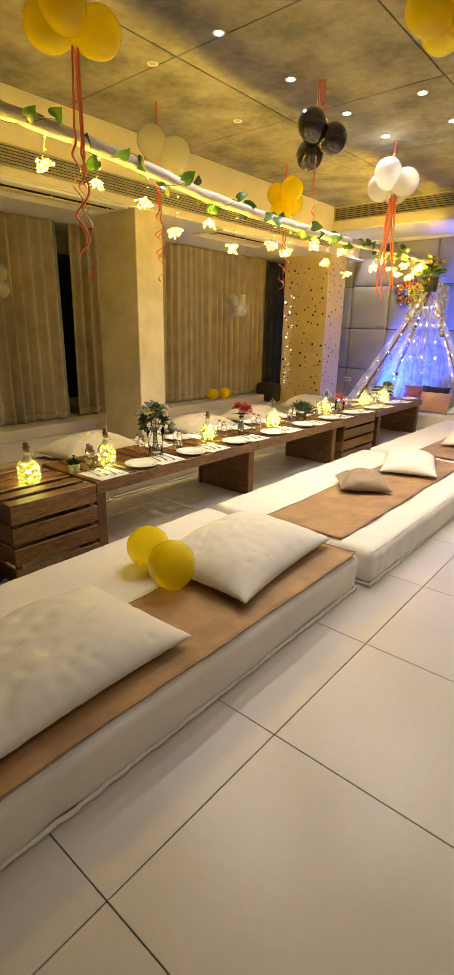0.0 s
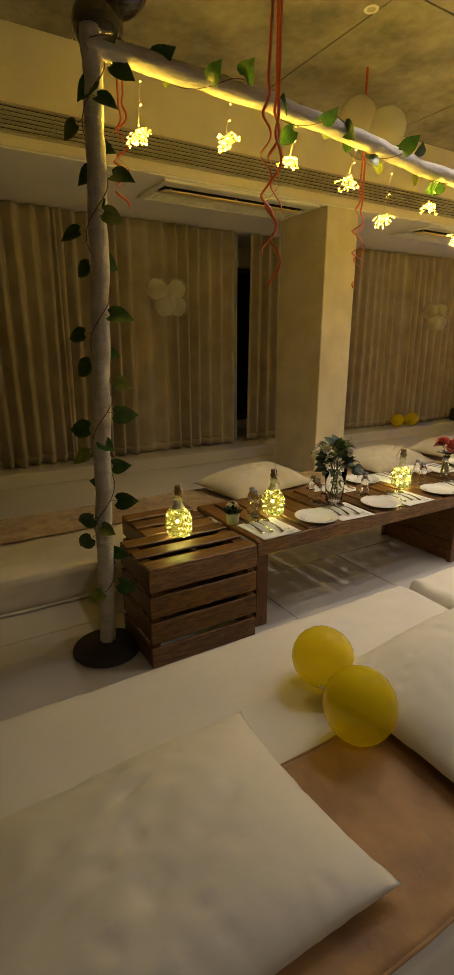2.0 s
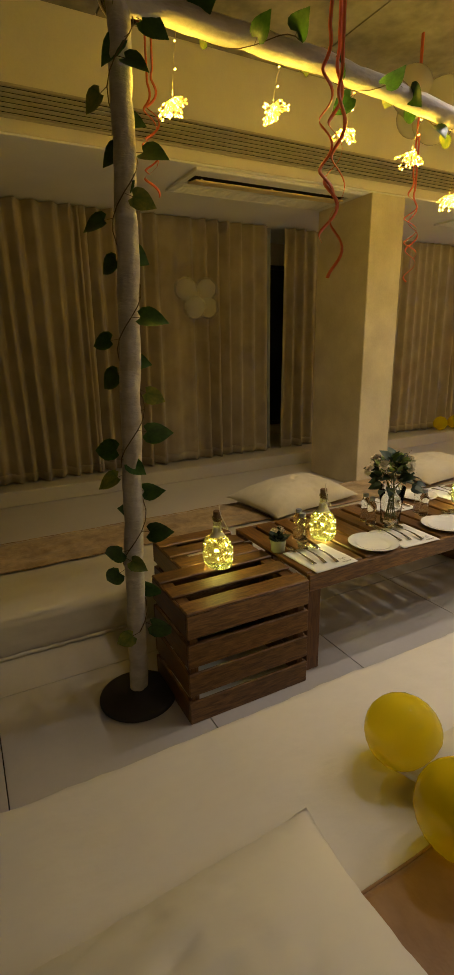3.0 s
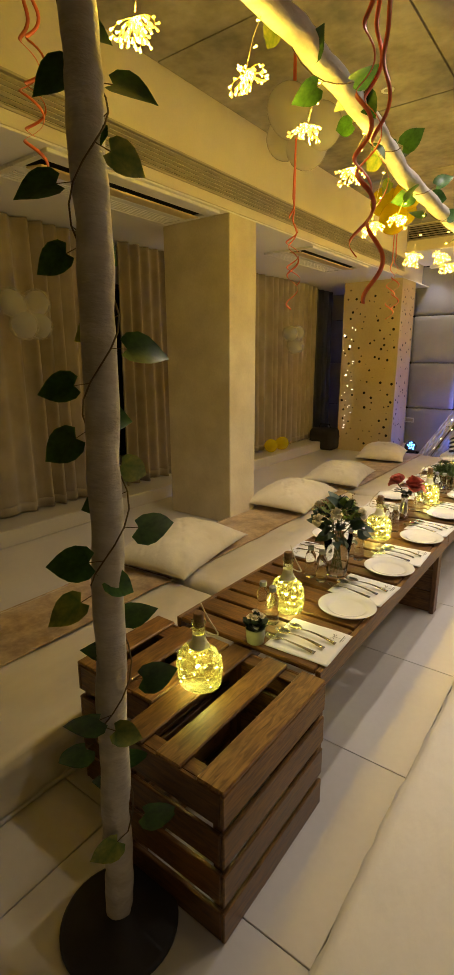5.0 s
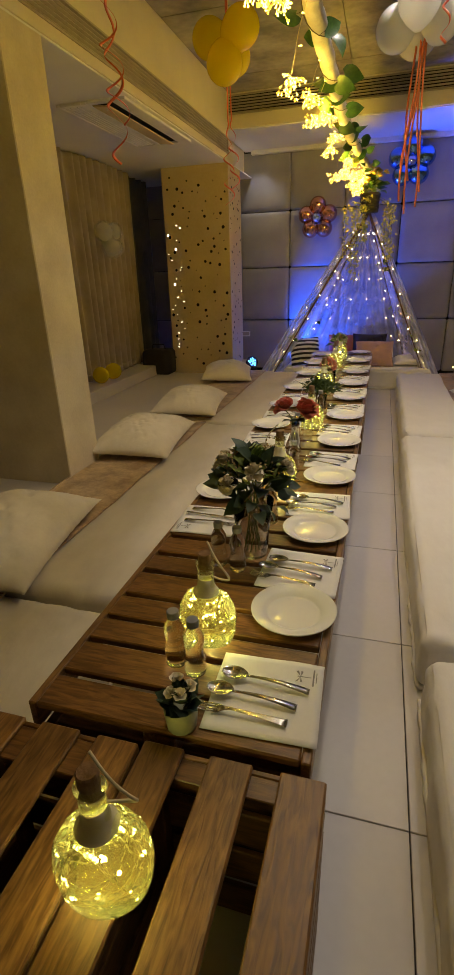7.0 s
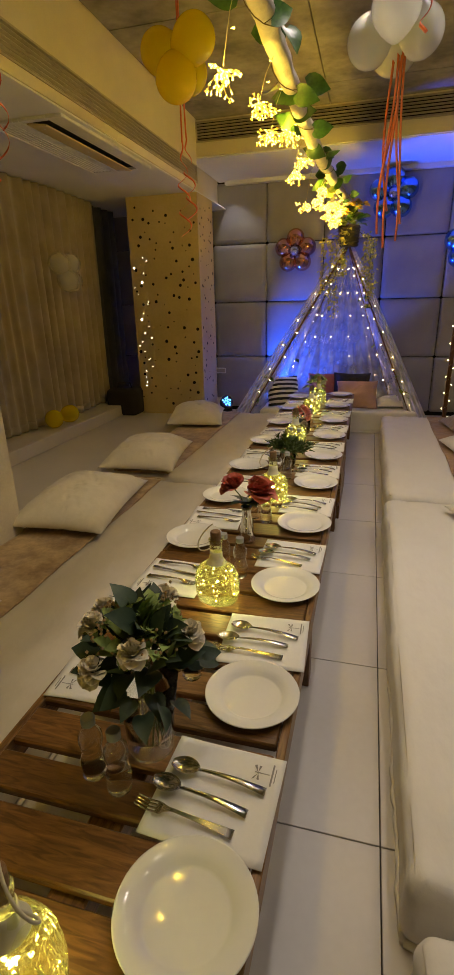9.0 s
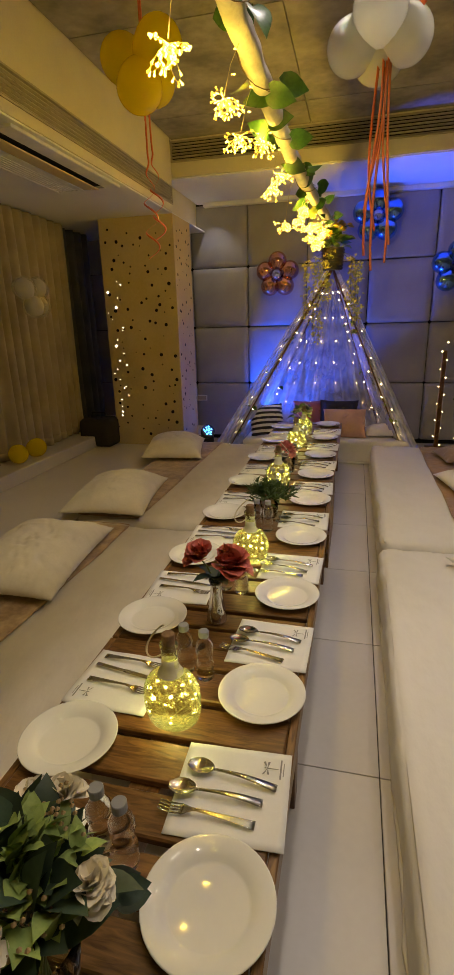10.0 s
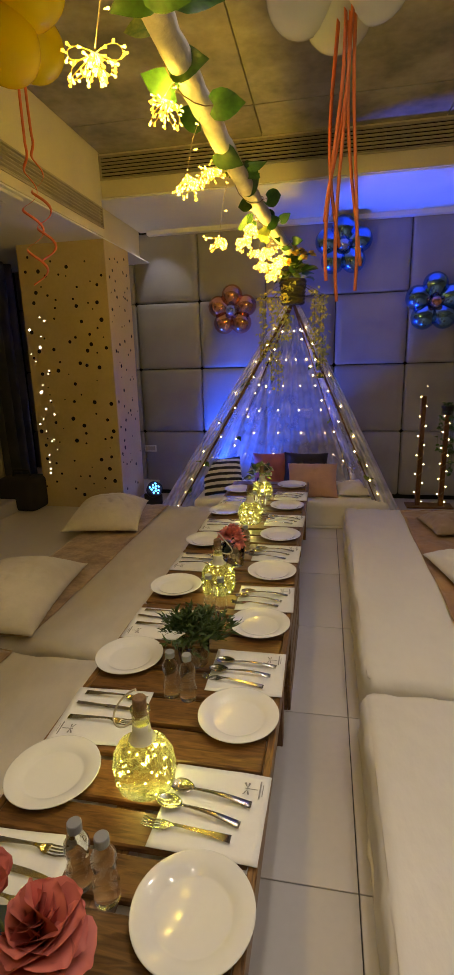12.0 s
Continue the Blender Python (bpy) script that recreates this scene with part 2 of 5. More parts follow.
def soft_box(sx, sy, sz, r, cuts, rough=0.0, seed=0, sag=0.0):
    """A rounded slab whose base rests at z 0, with uneven cloth."""
    bm = bmesh.new()
    bmesh.ops.create_cube(bm, size=2)
    bmesh.ops.subdivide_edges(bm, edges=bm.edges, cuts=cuts, use_grid_fill=True)
    half = Vector((sx / 2, sy / 2, sz / 2))
    for v in bm.verts:
        q = Vector([math.copysign(1 - (1 - abs(c)) ** 1.7, c) * h for c, h in zip(v.co, half)])
        core = Vector([max(-(h - r), min(h - r, c)) for c, h in zip(q, half)])
        d = q - core
        if d.length > 1e-6:
            q = core + d.normalized() * r
        s = Vector((q.x * 2.3 + seed, q.y * 2.3, q.z * 3))
        if rough:
            nv = noise.noise(s) + 0.6 * noise.noise(s * 2.7) + 0.3 * noise.noise(s * 7)
            fold = noise.noise(Vector(((q.x + q.y) * 9 + seed, (q.x - q.y) * 9, q.z * 2.5))) - 1.2 * max(0, 0.15 - abs(noise.noise(Vector((q.x * 1.5 + q.y * 1.1, q.y * 0.9 - q.x * 2.2, seed + 3))))) * 3
            up = max(0.0, min(1.0, q.z / half.z + 0.2))
            out = Vector((q.x / half.x, q.y / half.y, 0)) if max(abs(q.x) / half.x, abs(q.y) / half.y) > 0.97 else Vector()
            q += Vector((0, 0, (nv + 0.5 * fold) * rough * up)) + out * (nv + 1.1 * fold) * rough * 0.9
            q.z -= sag * up * max(0, (max(abs(q.x) / half.x, abs(q.y) / half.y) - 0.75)) ** 2
        v.co = q + Vector((0, 0, half.z))
    return bm


def pillow_mesh(w, d, h, n=40, seed=0, wrinkle=0.017, flat=0.42):
    """A stuffed pillow with drawn-out corners, its underside pressed flat, resting at z 0."""
    bm = bmesh.new()
    rows = {}
    for s in (1, -1):
        for i in range(n + 1):
            for j in range(n + 1):
                if s < 0 and (i in (0, n) or j in (0, n)):
                    rows[s, i, j] = rows[1, i, j]
                    continue
                u, v = 2 * i / n - 1, 2 * j / n - 1
                f = ((1 - abs(u) ** 2.6) * (1 - abs(v) ** 2.6)) ** 0.62
                pinch = 1 - 0.07 * (1 - abs(u) ** 2) * abs(v) ** 3
                pinch2 = 1 - 0.07 * (1 - abs(v) ** 2) * abs(u) ** 3
                x, y = u * w / 2 * pinch2, v * d / 2 * pinch
                p = Vector((x * 6 + seed * 3.1, y * 6 + s, seed))
                cr = abs(noise.noise(Vector((x * 9 + y * 3.5 + seed, y * 1.6, seed)))) + 0.7 * abs(noise.noise(Vector((x * 3.2, y * 8 - x * 3, seed + 7))))
                z = s * h / 2 * f * (2 - flat if s > 0 else flat) + f * wrinkle * (1 if s > 0 else flat) * (0.9 * noise.noise(p * 0.7) + 0.35 * noise.noise(p * 2.6) - 1.25 * max(0, 0.2 - cr) * 3.2)
                edge = max(0.0, max(abs(u), abs(v)) - 0.72) * 3.5           # short gathers running in from the seam
                along = y if abs(u) > abs(v) else x
                z += s * 0.011 * edge * (1 - edge * 0.55) * noise.noise(Vector((along * 26, (abs(u) + abs(v)) * 1.5, seed + s)))
                rows[s, i, j] = bm.verts.new((x, y, z))
    for s in (1, -1):
        for i in range(n):
            for j in range(n):
                q = (rows[s, i, j], rows[s, i + 1, j], rows[s, i + 1, j + 1], rows[s, i, j + 1])
                bm.faces.new(q if s > 0 else q[::-1])
    low = min(v.co.z for v in bm.verts)
    for v in bm.verts:
        v.co.z -= low
    return bm


def sheet_mesh(fn, nu, nv, thick=0.004):
    """A cloth sheet from fn(u, v), given real thickness."""
    bm = bmesh.new()
    top = [[bm.verts.new(fn(i / nu, j / nv)) for j in range(nv + 1)] for i in range(nu + 1)]
    for i in range(nu):
        for j in range(nv):
            bm.faces.new((top[i][j], top[i + 1][j], top[i + 1][j + 1], top[i][j + 1]))
    if thick:
        bmesh.ops.recalc_face_normals(bm, faces=bm.faces)
        bmesh.ops.solidify(bm, geom=bm.faces[:], thickness=thick)
    return bm


# ---- structure ----
W0, E0, S0 = -6.75, 3.4, -4.2          # room limits west, east, south
structure("floor", boxed(W0, S0, -0.15, E0, WALL_N + 0.2, -0.012), M_GROUT, "dark grouted screed under pale floor tiles")
PLAT = 0.19
structure("step_platform", boxed(W0, S0, -0.012, -4.62, WALL_N, PLAT, 0.006), M_TILE, "raised tiled platform along the curtained windows", "platform")
structure("window_sill_1", boxed(W0, S0, PLAT, -5.62, WALL_N, 0.325, 0.008), M_TILE, "low tiled upstand under the window curtains", "sill")

# west wall with two window openings
bm = bmesh.new()
box(bm, W0 - 0.2, S0, 0, W0, WALL_N, 0.45)
box(bm, W0 - 0.2, S0, 2.45, W0, WALL_N, 3.5)
for y0, y1 in ((S0, -2.2), (4.75, 5.2), (7.9, WALL_N)):
    box(bm, W0 - 0.2, y0, 0.45, W0, y1, 2.45)
structure("wall_west", bm, M_WALL, "cream wall pierced by dark night windows")
M_NIGHT = paint("night_glass", (0.02, 0.022, 0.03), rough=0.08, bump=0)
for i, (y0, y1) in enumerate(((-2.2, 4.75), (5.2, 7.9))):
    w = thing("window_%d" % (i + 1), Matrix.Identity(4), "dark window behind curtains at night", "window", kind="structure")
    bm = bmesh.new()
    for y in (y0 + 0.03, (y0 + y1) / 2, y1 - 0.03):
        box(bm, W0 - 0.12, y - 0.03, 0.45, W0 - 0.06, y + 0.03, 2.45, 0.004)
    box(bm, W0 - 0.12, y0, 0.45, W0 - 0.06, y1, 0.5)
    box(bm, W0 - 0.12, y0, 2.4, W0 - 0.06, y1, 2.45)
    part("window_frame", bm, M_BLACK, w)
    part("pane", boxed(W0 - 0.1, y0 + 0.06, 0.5, W0 - 0.085, y1 - 0.06, 2.4), M_NIGHT, w)
# east and south walls are unseen, added to enclose the room and its light
structure("wall_east", boxed(E0, S0, 0, E0 + 0.2, WALL_N + 0.2, 3.5), M_WALL, "plain cream wall, unseen, added to close the room")
structure("wall_south", boxed(W0, S0 - 0.2, 0, E0, S0, 3.5), M_WALL, "plain cream wall, unseen, added to close the room")
structure("wall_north", boxed(W0, WALL_N + 0.06, 0, E0, WALL_N + 0.26, 3.5), M_VOID_SHADE, "wall behind padded grey panels")

# concrete ceiling slabs with open joints, one mesh
bm = bmesh.new()
box(bm, -4.6, S0, CEIL + 0.03, E0, WALL_N, CEIL + 0.2)
JX, JY = [-4.56, -3.15, -1.75, -0.35, 1.05, 2.45, E0], [S0, -2.74, -1.3, 0.14, 1.58, 3.02, 4.46, 5.9, 7.34, 8.2]
for xa, xb in zip(JX, JX[1:]):
    for ya, yb in zip(JY, JY[1:]):
        box(bm, xa + 0.006, ya + 0.006, CEIL, xb - 0.006, yb - 0.006, CEIL + 0.028)
structure("ceiling", bm, M_CONCRETE, "bare concrete ceiling in large jointed slabs")

# bulkhead over the window side, with its slot for the grille
bm = bmesh.new()
BX = -4.57
box(bm, W0, S0, SOFFIT, BX - 0.12, WALL_N, CEIL + 0.02)
box(bm, BX - 0.12, S0, SOFFIT, BX, 7.86, SOFFIT + 0.066)
box(bm, BX - 0.12, S0, 2.941, BX, 7.86, CEIL + 0.02)
structure("ceiling_bulkhead", bm, M_WALL, "cream dropped bulkhead above the window side", "ceiling")
structure("ceiling_soffit", boxed(W0, S0, SOFFIT - 0.012, BX - 0.01, WALL_N, SOFFIT - 0.001), M_WHITE, "white painted underside of bulkhead", "ceiling")


def grille(name, length, height, slats, depth=0.05):
    """A long linear vent: backing painted dark as shade, rim and level slats; runs along local x, faces local -y."""
    g = thing(name, Matrix.Identity(4), "long cream linear air grille with dark gaps", "vent")
    part("backing", boxed(0, depth, 0, length, depth + 0.01, height), M_VOID_SHADE, g)
    bm = bmesh.new()
    box(bm, 0, -0.004, 0, length, 0.02, 0.012)
    box(bm, 0, -0.004, height - 0.012, length, 0.02, height)
    box(bm, 0, -0.004, 0.012, 0.014, 0.02, height - 0.012)
    box(bm, length - 0.014, -0.004, 0.012, length, 0.02, height - 0.012)
    part("frame", bm, M_GRILLE, g)
    me = mesh_of(boxed(0.014, 0, -0.0032, length - 0.014, 0.026, 0.0032, 0.0015), "slat", M_GRILLE)
    for i in range(slats):
        part("slat", me, None, g, at=pose(0, 0.004, 0.012 + (i + 0.5) * (height - 0.024) / slats, -18))
    return g


g = grille("air_grille", 7.86 - S0, 0.17, 6)
g.matrix_basis = pose(BX + 0.002, S0, 2.768, 0, 0, 90)
g = grille("air_grille", E0 - BX, 0.19, 6)
g.matrix_basis = pose(BX, 7.868, 3.15)

# bulkhead across the padded wall
bm = bmesh.new()
box(bm, BX, 7.87, 3.02, E0, 7.99, 3.148)
box(bm, BX, 7.87, 3.342, E0, 7.99, CEIL + 0.02)
box(bm, BX, 7.99, 3.02, E0, WALL_N, CEIL + 0.02)
structure("ceiling_bulkhead_2", bm, M_WALL, "cream dropped bulkhead before the padded wall", "ceiling")
bm = bmesh.new()
box(bm, BX - 0.1, 7.89, 3.008, E0, WALL_N, 3.019)
structure("ceiling_soffit_2", bm, M_WHITE, "white underside above the padded wall", "ceiling")
structure("trim", boxed(BX, WALL_N - 0.09, 2.96, E0, WALL_N, 3.007, 0.004), M_WHITE, "white trim along top of padded wall")

# columns
structure("column_1", boxed(-5.27, 3.78, PLAT, BX - 0.004, 4.16, SOFFIT - 0.012, 0.006), M_STUCCO, "cream rough-plastered square column", "column")
col = structure("column_2", boxed(-5.44, 7.84, PLAT, BX - 0.004, 8.42, SOFFIT - 0.012, 0.004), M_PLY, "pale perforated panel-clad column with pinhole lights", "column")

# padded wall panels
PX, PZ = 0.752, 0.735
bm = soft_box(PX - 0.006, PZ - 0.006, 0.07, 0.03, 9)
for v in bm.verts:
    v.co.z += 0.012 * (1 - (2 * v.co.x / PX) ** 4) * (1 - (2 * v.co.y / PZ) ** 4) * (v.co.z > 0.04)
pad = mesh_of(bm, "padded_panel", M_PAD, True)
wall_n = bpy.data.objects["wall_north"]
for i in range(-3, 11):
    for j in range(5):
        x, z = -4.78 + PX * (i + 0.5), 2.262 + PZ * (0.5 - j)
        if W0 + 0.3 < x < E0 - 0.3 and z > 0:
            part("padded_panel", pad, None, wall_n, at=pose(x, WALL_N + 0.06, z, 90, 0, 0))

# curtains
def curtain(y0, y1, x, top, foot, seed, label, mat, pitch=0.145):
    """Heavy cloth in soft upright folds of uneven width, a little wider apart towards the foot."""
    k = random.Random(seed)
    n = max(16, int((y1 - y0) / 0.01))
    ph = [k.uniform(0, 6.3) for _ in range(4)]

    def fn(u, v):
        y = y0 + (y1 - y0) * u
        z = top + (foot - top) * v
        q = math.tau * y / pitch + ph[0] + 4.6 * noise.noise((y * 1.9, seed, 0)) + 1.1 * math.sin(y * 5.1 + ph[1]) + 0.5 * v * math.sin(y * 3 + ph[3])
        deep = 0.052 * (0.75 + 0.9 * noise.noise((y * 2.6, seed, 9)))
        w = (math.sin(q) + 0.22 * math.sin(2 * q + ph[2])) * deep + 0.02 * math.sin(y * 4.4 + ph[2] + v * 0.6)
        w += 0.010 * noise.noise((y * 9, z * 1.3, seed)) * v
        return Vector((x + w * (0.75 + 0.4 * v), y + 0.02 * v * math.sin(y * 5 + ph[1]), z + 0.008 * v * math.sin(q * 0.5)))

    ob = part("curtain", sheet_mesh(fn, n, 18, 0.003), mat, smooth=True)
    hem = part("hem", sheet_mesh(lambda u, v: fn(u, 0.965 + 0.033 * v) + Vector((0.006, 0, 0)), n, 2, 0.002), mat, ob, "stitched bottom hem", True)
    return tagged(ob, label, "curtain", "window curtains")


LBL = "taupe floor-length pleated curtain hanging at dark window"
for y0, y1, x in ((-2.4, -0.3, -5.92), (-0.36, 1.76, -5.9), (1.68, 3.64, -5.93), (3.85, 5.5, -5.94), (5.45, 6.68, -5.95), (6.6, 7.95, -5.91)):
    curtain(y0, y1, x, SOFFIT - 0.02, 0.335, y0, LBL, M_CURTAIN)
curtain(3.66, 3.74, -6.02, SOFFIT - 0.02, 0.335, 3, "narrow edge of pale blue-grey curtain lining", M_LINING, 0.07)
curtain(7.93, 8.6, -6.02, SOFFIT - 0.02, 0.335, 8, "dark slate curtain drawn back near the corner", M_SLATE)

# ---- recessed downlights, some of them unseen and added for light ----
def downlight(x, y, lit):
    d = thing("downlight", pose(x, y, CEIL), "small round recessed ceiling downlight, %s" % ("lit" if lit else "unlit"), "downlight", "ceiling downlights")
    part("ring", lathe([(0.026, -0.002), (0.042, -0.004), (0.044, 0.0), (0.026, 0.0)], 20), M_PLASTIC, d)
    part("lens", lathe([(0, -0.0015), (0.026, -0.0015)], 20), M_DOWN if lit else M_GRILLE, d)
    if lit:
        lamp("downlight_or_fill_lamp", "SPOT", (x, y, CEIL - 0.012), DOWNLIGHT_W, (1.0, 0.88, 0.77), 0.03, (x, y, 0), 130, 0.9)


# the six from (-1.28, 3.81) on are unseen, added to brighten mattresses and floor
for x, y in ((-2.71, 2.98), (-2.70, 3.81), (-2.67, 4.66), (-2.63, 5.40), (-1.99, 2.98), (-1.99, 4.66), (-1.98, 5.40), (-1.28, 3.81), (-1.28, 4.66), (-1.28, 5.40), (-0.4, 4.4), (1.2, 3.2), (0.5, 1.0)):
    downlight(x, y, True)
for x, y in ((-3.36, 2.98), (-3.55, 4.2)):
    downlight(x, y, False)


# ---- low mattresses along the table ----
def mattress(name, x0, x1, y0, y1, h, mat, label, group, seed):
    ob = part(name, soft_box(x1 - x0, y1 - y0, h, 0.055, 64, 0.009, seed), mat, smooth=True)
    ob.matrix_basis = pose((x0 + x1) / 2, (y0 + y1) / 2, 0)
    hx, hy = (x1 - x0) / 2 - 0.012, (y1 - y0) / 2 - 0.012
    loop = []
    for (ax, ay), (bx, by) in zip(((-hx, -hy), (hx, -hy), (hx, hy), (-hx, hy)), ((hx, -hy), (hx, hy), (-hx, hy), (-hx, -hy))):
        n = int(math.hypot(bx - ax, by - ay) / 0.03)
        loop += [Vector((ax + (bx - ax) * i / n, ay + (by - ay) * i / n, 0.012)) for i in range(n)]
    loop.append(loop[0].copy())
    for i, p in enumerate(loop):                       # gathered elastic hem along the foot
        w = noise.noise((i * 0.31, seed, 0)) * 0.016
        p += Vector((math.copysign(w, p.x) if abs(p.x) > hx - 0.01 else 0, math.copysign(w, p.y) if abs(p.y) > hy - 0.01 else 0, 0.004 * noise.noise((i * 0.5, seed, 5))))
    part("hem", tube(loop, 0.011, 6), mat, ob, "gathered elastic hem of the sheet", True)
    return tagged(ob, label, "mattress", group)


MH = 0.235
LR = "low mattress in white fitted sheet on tiled floor"
mattress("floor_mattress", -2.435, -1.17, 0.02, 2.60, MH, M_SHEET, LR, "mattresses on aisle side", 1)
mattress("floor_mattress", -2.44, -1.12, 2.66, 5.22, MH, M_SHEET, LR, "mattresses on aisle side", 5)
mattress("floor_mattress", -2.425, -1.14, 5.27, 7.95, MH, M_SHEET, LR, "mattresses on aisle side", 9)
LL = "low mattress in cream cotton sheet beside the platform"
mattress("floor_mattress", -4.6, -3.56, -0.05, 2.56, MH, M_COVER, LL, "mattresses on window side", 13)
mattress("floor_mattress", -4.6, -3.6, 2.62, 5.27, MH, M_COVER, LL, "mattresses on window side", 17)
mattress("floor_mattress", -4.6, -3.6, 5.32, 7.86, MH, M_COVER, LL, "mattresses on window side", 21)
mattress("tent_mattress", -3.9, -2.0, 7.98, 8.98, 0.27, M_SHEET, "white mattress inside the tulle tent", "", 25)


def runner(x0, x1, y0, y1, z, mat, label, seed, drop=0.0):
    """A cloth laid along the mattress top; on the drop side it hangs a little over the edge."""
    def fn(u, v):
        x, y = x0 + (x1 - x0) * u, y0 + (y1 - y0) * v
        w = noise.noise((x * 5, y * 2.2, seed)) * 0.009 + abs(noise.noise((x * 9 + y * 4, y * 3 - x * 5, seed))) * 0.010
        return Vector((x + 0.012 * noise.noise((y * 2, seed, 0)), y + 0.01 * noise.noise((x * 3, seed, 3)), z + 0.012 + w))
    ob = part("cloth_runner", sheet_mesh(fn, 24, 80, 0.004), mat, smooth=True)
    for u in (0.0, 1.0):
        part("side_hem", tube([fn(u, i / 80) for i in range(81)], 0.0045, 6), mat, ob, "folded side hem", True)
    for v in (0.0, 1.0):
        part("end_hem", tube([fn(i / 24, v) for i in range(25)], 0.0045, 6), mat, ob, "folded end hem", True)
    return tagged(ob, label, "runner", "cloth runners")


runner(-1.74, -1.19, 0.1, 2.56, MH, M_RUNNER, "brown velvet runner laid over white mattress", 1)
runner(-1.95, -1.36, 2.7, 5.18, MH, M_RUNNER, "brown velvet runner laid over white mattress", 2)
runner(-1.92, -1.3, 5.35, 7.85, MH, M_RUNNER, "brown velvet runner laid over white mattress", 3)
runner(-4.58, -4.1, 0.0, 2.52, MH, M_RUNNER_B, "mottled taupe brocade runner on cream mattress", 4)
runner(-4.58, -4.1, 2.66, 5.22, MH, M_RUNNER_B, "mottled taupe brocade runner on cream mattress", 5)
runner(-4.58, -4.1, 5.36, 7.8, MH, M_RUNNER_B, "mottled taupe brocade runner on cream mattress", 6)


# ---- low pallet tables ----
TOP = 0.52


def pallet_table(y0, y1, panels, seed, rail=0.055):
    """A low table: cross boards on two side rails, standing on full-width end boards."""
    k = random.Random(seed)
    t = thing("pallet_table", pose(-3.085, y0, 0), "low dark-stained pallet table with slatted top", "table", "pallet tables in a row")
    x0, x1 = -0.345, 0.345
    for x in (x0, x1 - 0.022):
        part("side_rail", boxed(x, 0.0, TOP - 0.085, x + 0.022, y1 - y0, TOP - 0.004, 0.003), M_WOOD_Y, t)
    part("middle_rail", boxed(-0.04, 0.0, TOP - 0.085, 0.04, y1 - y0, TOP - 0.023, 0.003), M_WOOD_Y, t)
    y = 0.0
    while y < y1 - y0 - 0.05:
        w = min(k.uniform(0.088, 0.128), y1 - y0 - y)
        part("board", boxed(x0 + 0.024, y, TOP - 0.022, x1 - 0.024, y + w, TOP + k.uniform(-0.002, 0.0015), 0.004), M_WOOD_X, t)
        y += w + k.uniform(0.016, 0.03)
    for yp in panels:
        for i in range(3):
            z0 = i * (TOP - 0.088) / 3
            part("end_board", boxed(x0 + 0.025, yp - y0, z0 + 0.002, x1 - 0.025, yp - y0 + 0.03, z0 + (TOP - 0.088) / 3 - 0.001, 0.003), M_WOOD_X, t)
        part("leg", boxed(x1 - 0.05, yp - y0 - 0.02, 0, x1 - 0.022, yp - y0 + 0.055, TOP - 0.086, 0.003), M_WOOD_Z, t)
        part("leg", boxed(x0 + 0.022, yp - y0 - 0.02, 0, x0 + 0.05, yp - y0 + 0.055, TOP - 0.086, 0.003), M_WOOD_Z, t)
    return t


pallet_table(1.84, 3.62, (1.87, 3.54), 3)
pallet_table(3.63, 5.30, (5.1,), 4)
pallet_table(6.15, 7.75, (6.3, 7.66), 6)


def crate(at, lx, ly, h, slats, seed, label, top=3, gap=0.03, along="y", batten=0.05):
    """A slatted crate lying upside down: corner posts, side slats with gaps, slatted top."""
    c = thing("wooden_crate", at, label, "crate", "wooden crates")
    th = 0.014
    for x in (-lx / 2 + th, lx / 2 - th - 0.035):
        for y in (-ly / 2 + th, ly / 2 - th - 0.035):
            part("corner_post", boxed(x, y, 0.0, x + 0.035, y + 0.035, h - th, 0.003), M_WOOD_Z, c)
    side_gap = 0.028
    sh = (h - th - side_gap * (slats - 1)) / slats
    for i in range(slats):
        z = i * (sh + side_gap)
        for s in (-1, 1):
            part("side_slat", boxed(s * (lx / 2 - th / 2) - th / 2, -ly / 2, z, s * (lx / 2 - th / 2) + th / 2, ly / 2, z + sh, 0.003), M_WOOD_Y, c)
            part("end_slat", boxed(-lx / 2 + th + 0.001, s * (ly / 2 - th / 2) - th / 2, z, lx / 2 - th - 0.001, s * (ly / 2 - th / 2) + th / 2, z + sh, 0.003), M_WOOD_X, c)
    for e in (-1, 1):                                  # battens that carry the top slats
        part("batten", boxed(-lx / 2 + th + 0.036, e * (ly / 2 - batten / 2 - th) - batten / 2, h - th - 0.02, lx / 2 - th - 0.036, e * (ly / 2 - batten / 2 - th) + batten / 2, h - th - 0.001, 0.002), M_WOOD_X, c)
    if along == "y":
        w = (lx - gap * (top - 1)) / top
        for i in range(top):
            x = -lx / 2 + i * (w + gap)
            part("top_slat", boxed(x, -ly / 2, h - th, x + w, ly / 2, h, 0.004), M_WOOD_Y, c)
    else:
        w = (ly - gap * (top - 1)) / top
        for i in range(top):
            y = -ly / 2 + i * (w + gap)
            part("top_slat", boxed(-lx / 2, y, h - th, lx / 2, y + w, h, 0.004), M_WOOD_X, c)
    return c


crate(pose(-2.903, 1.515, 0), 0.398, 0.59, TOP, 4, 1, "dark-stained slatted wooden crate at the table's end", 3, 0.058)
crate(pose(-3.308, 1.585, 0), 0.39, 0.43, TOP - 0.004, 4, 2, "dark-stained square slatted crate beside another crate", 3, 0.045, "y", 0.085)
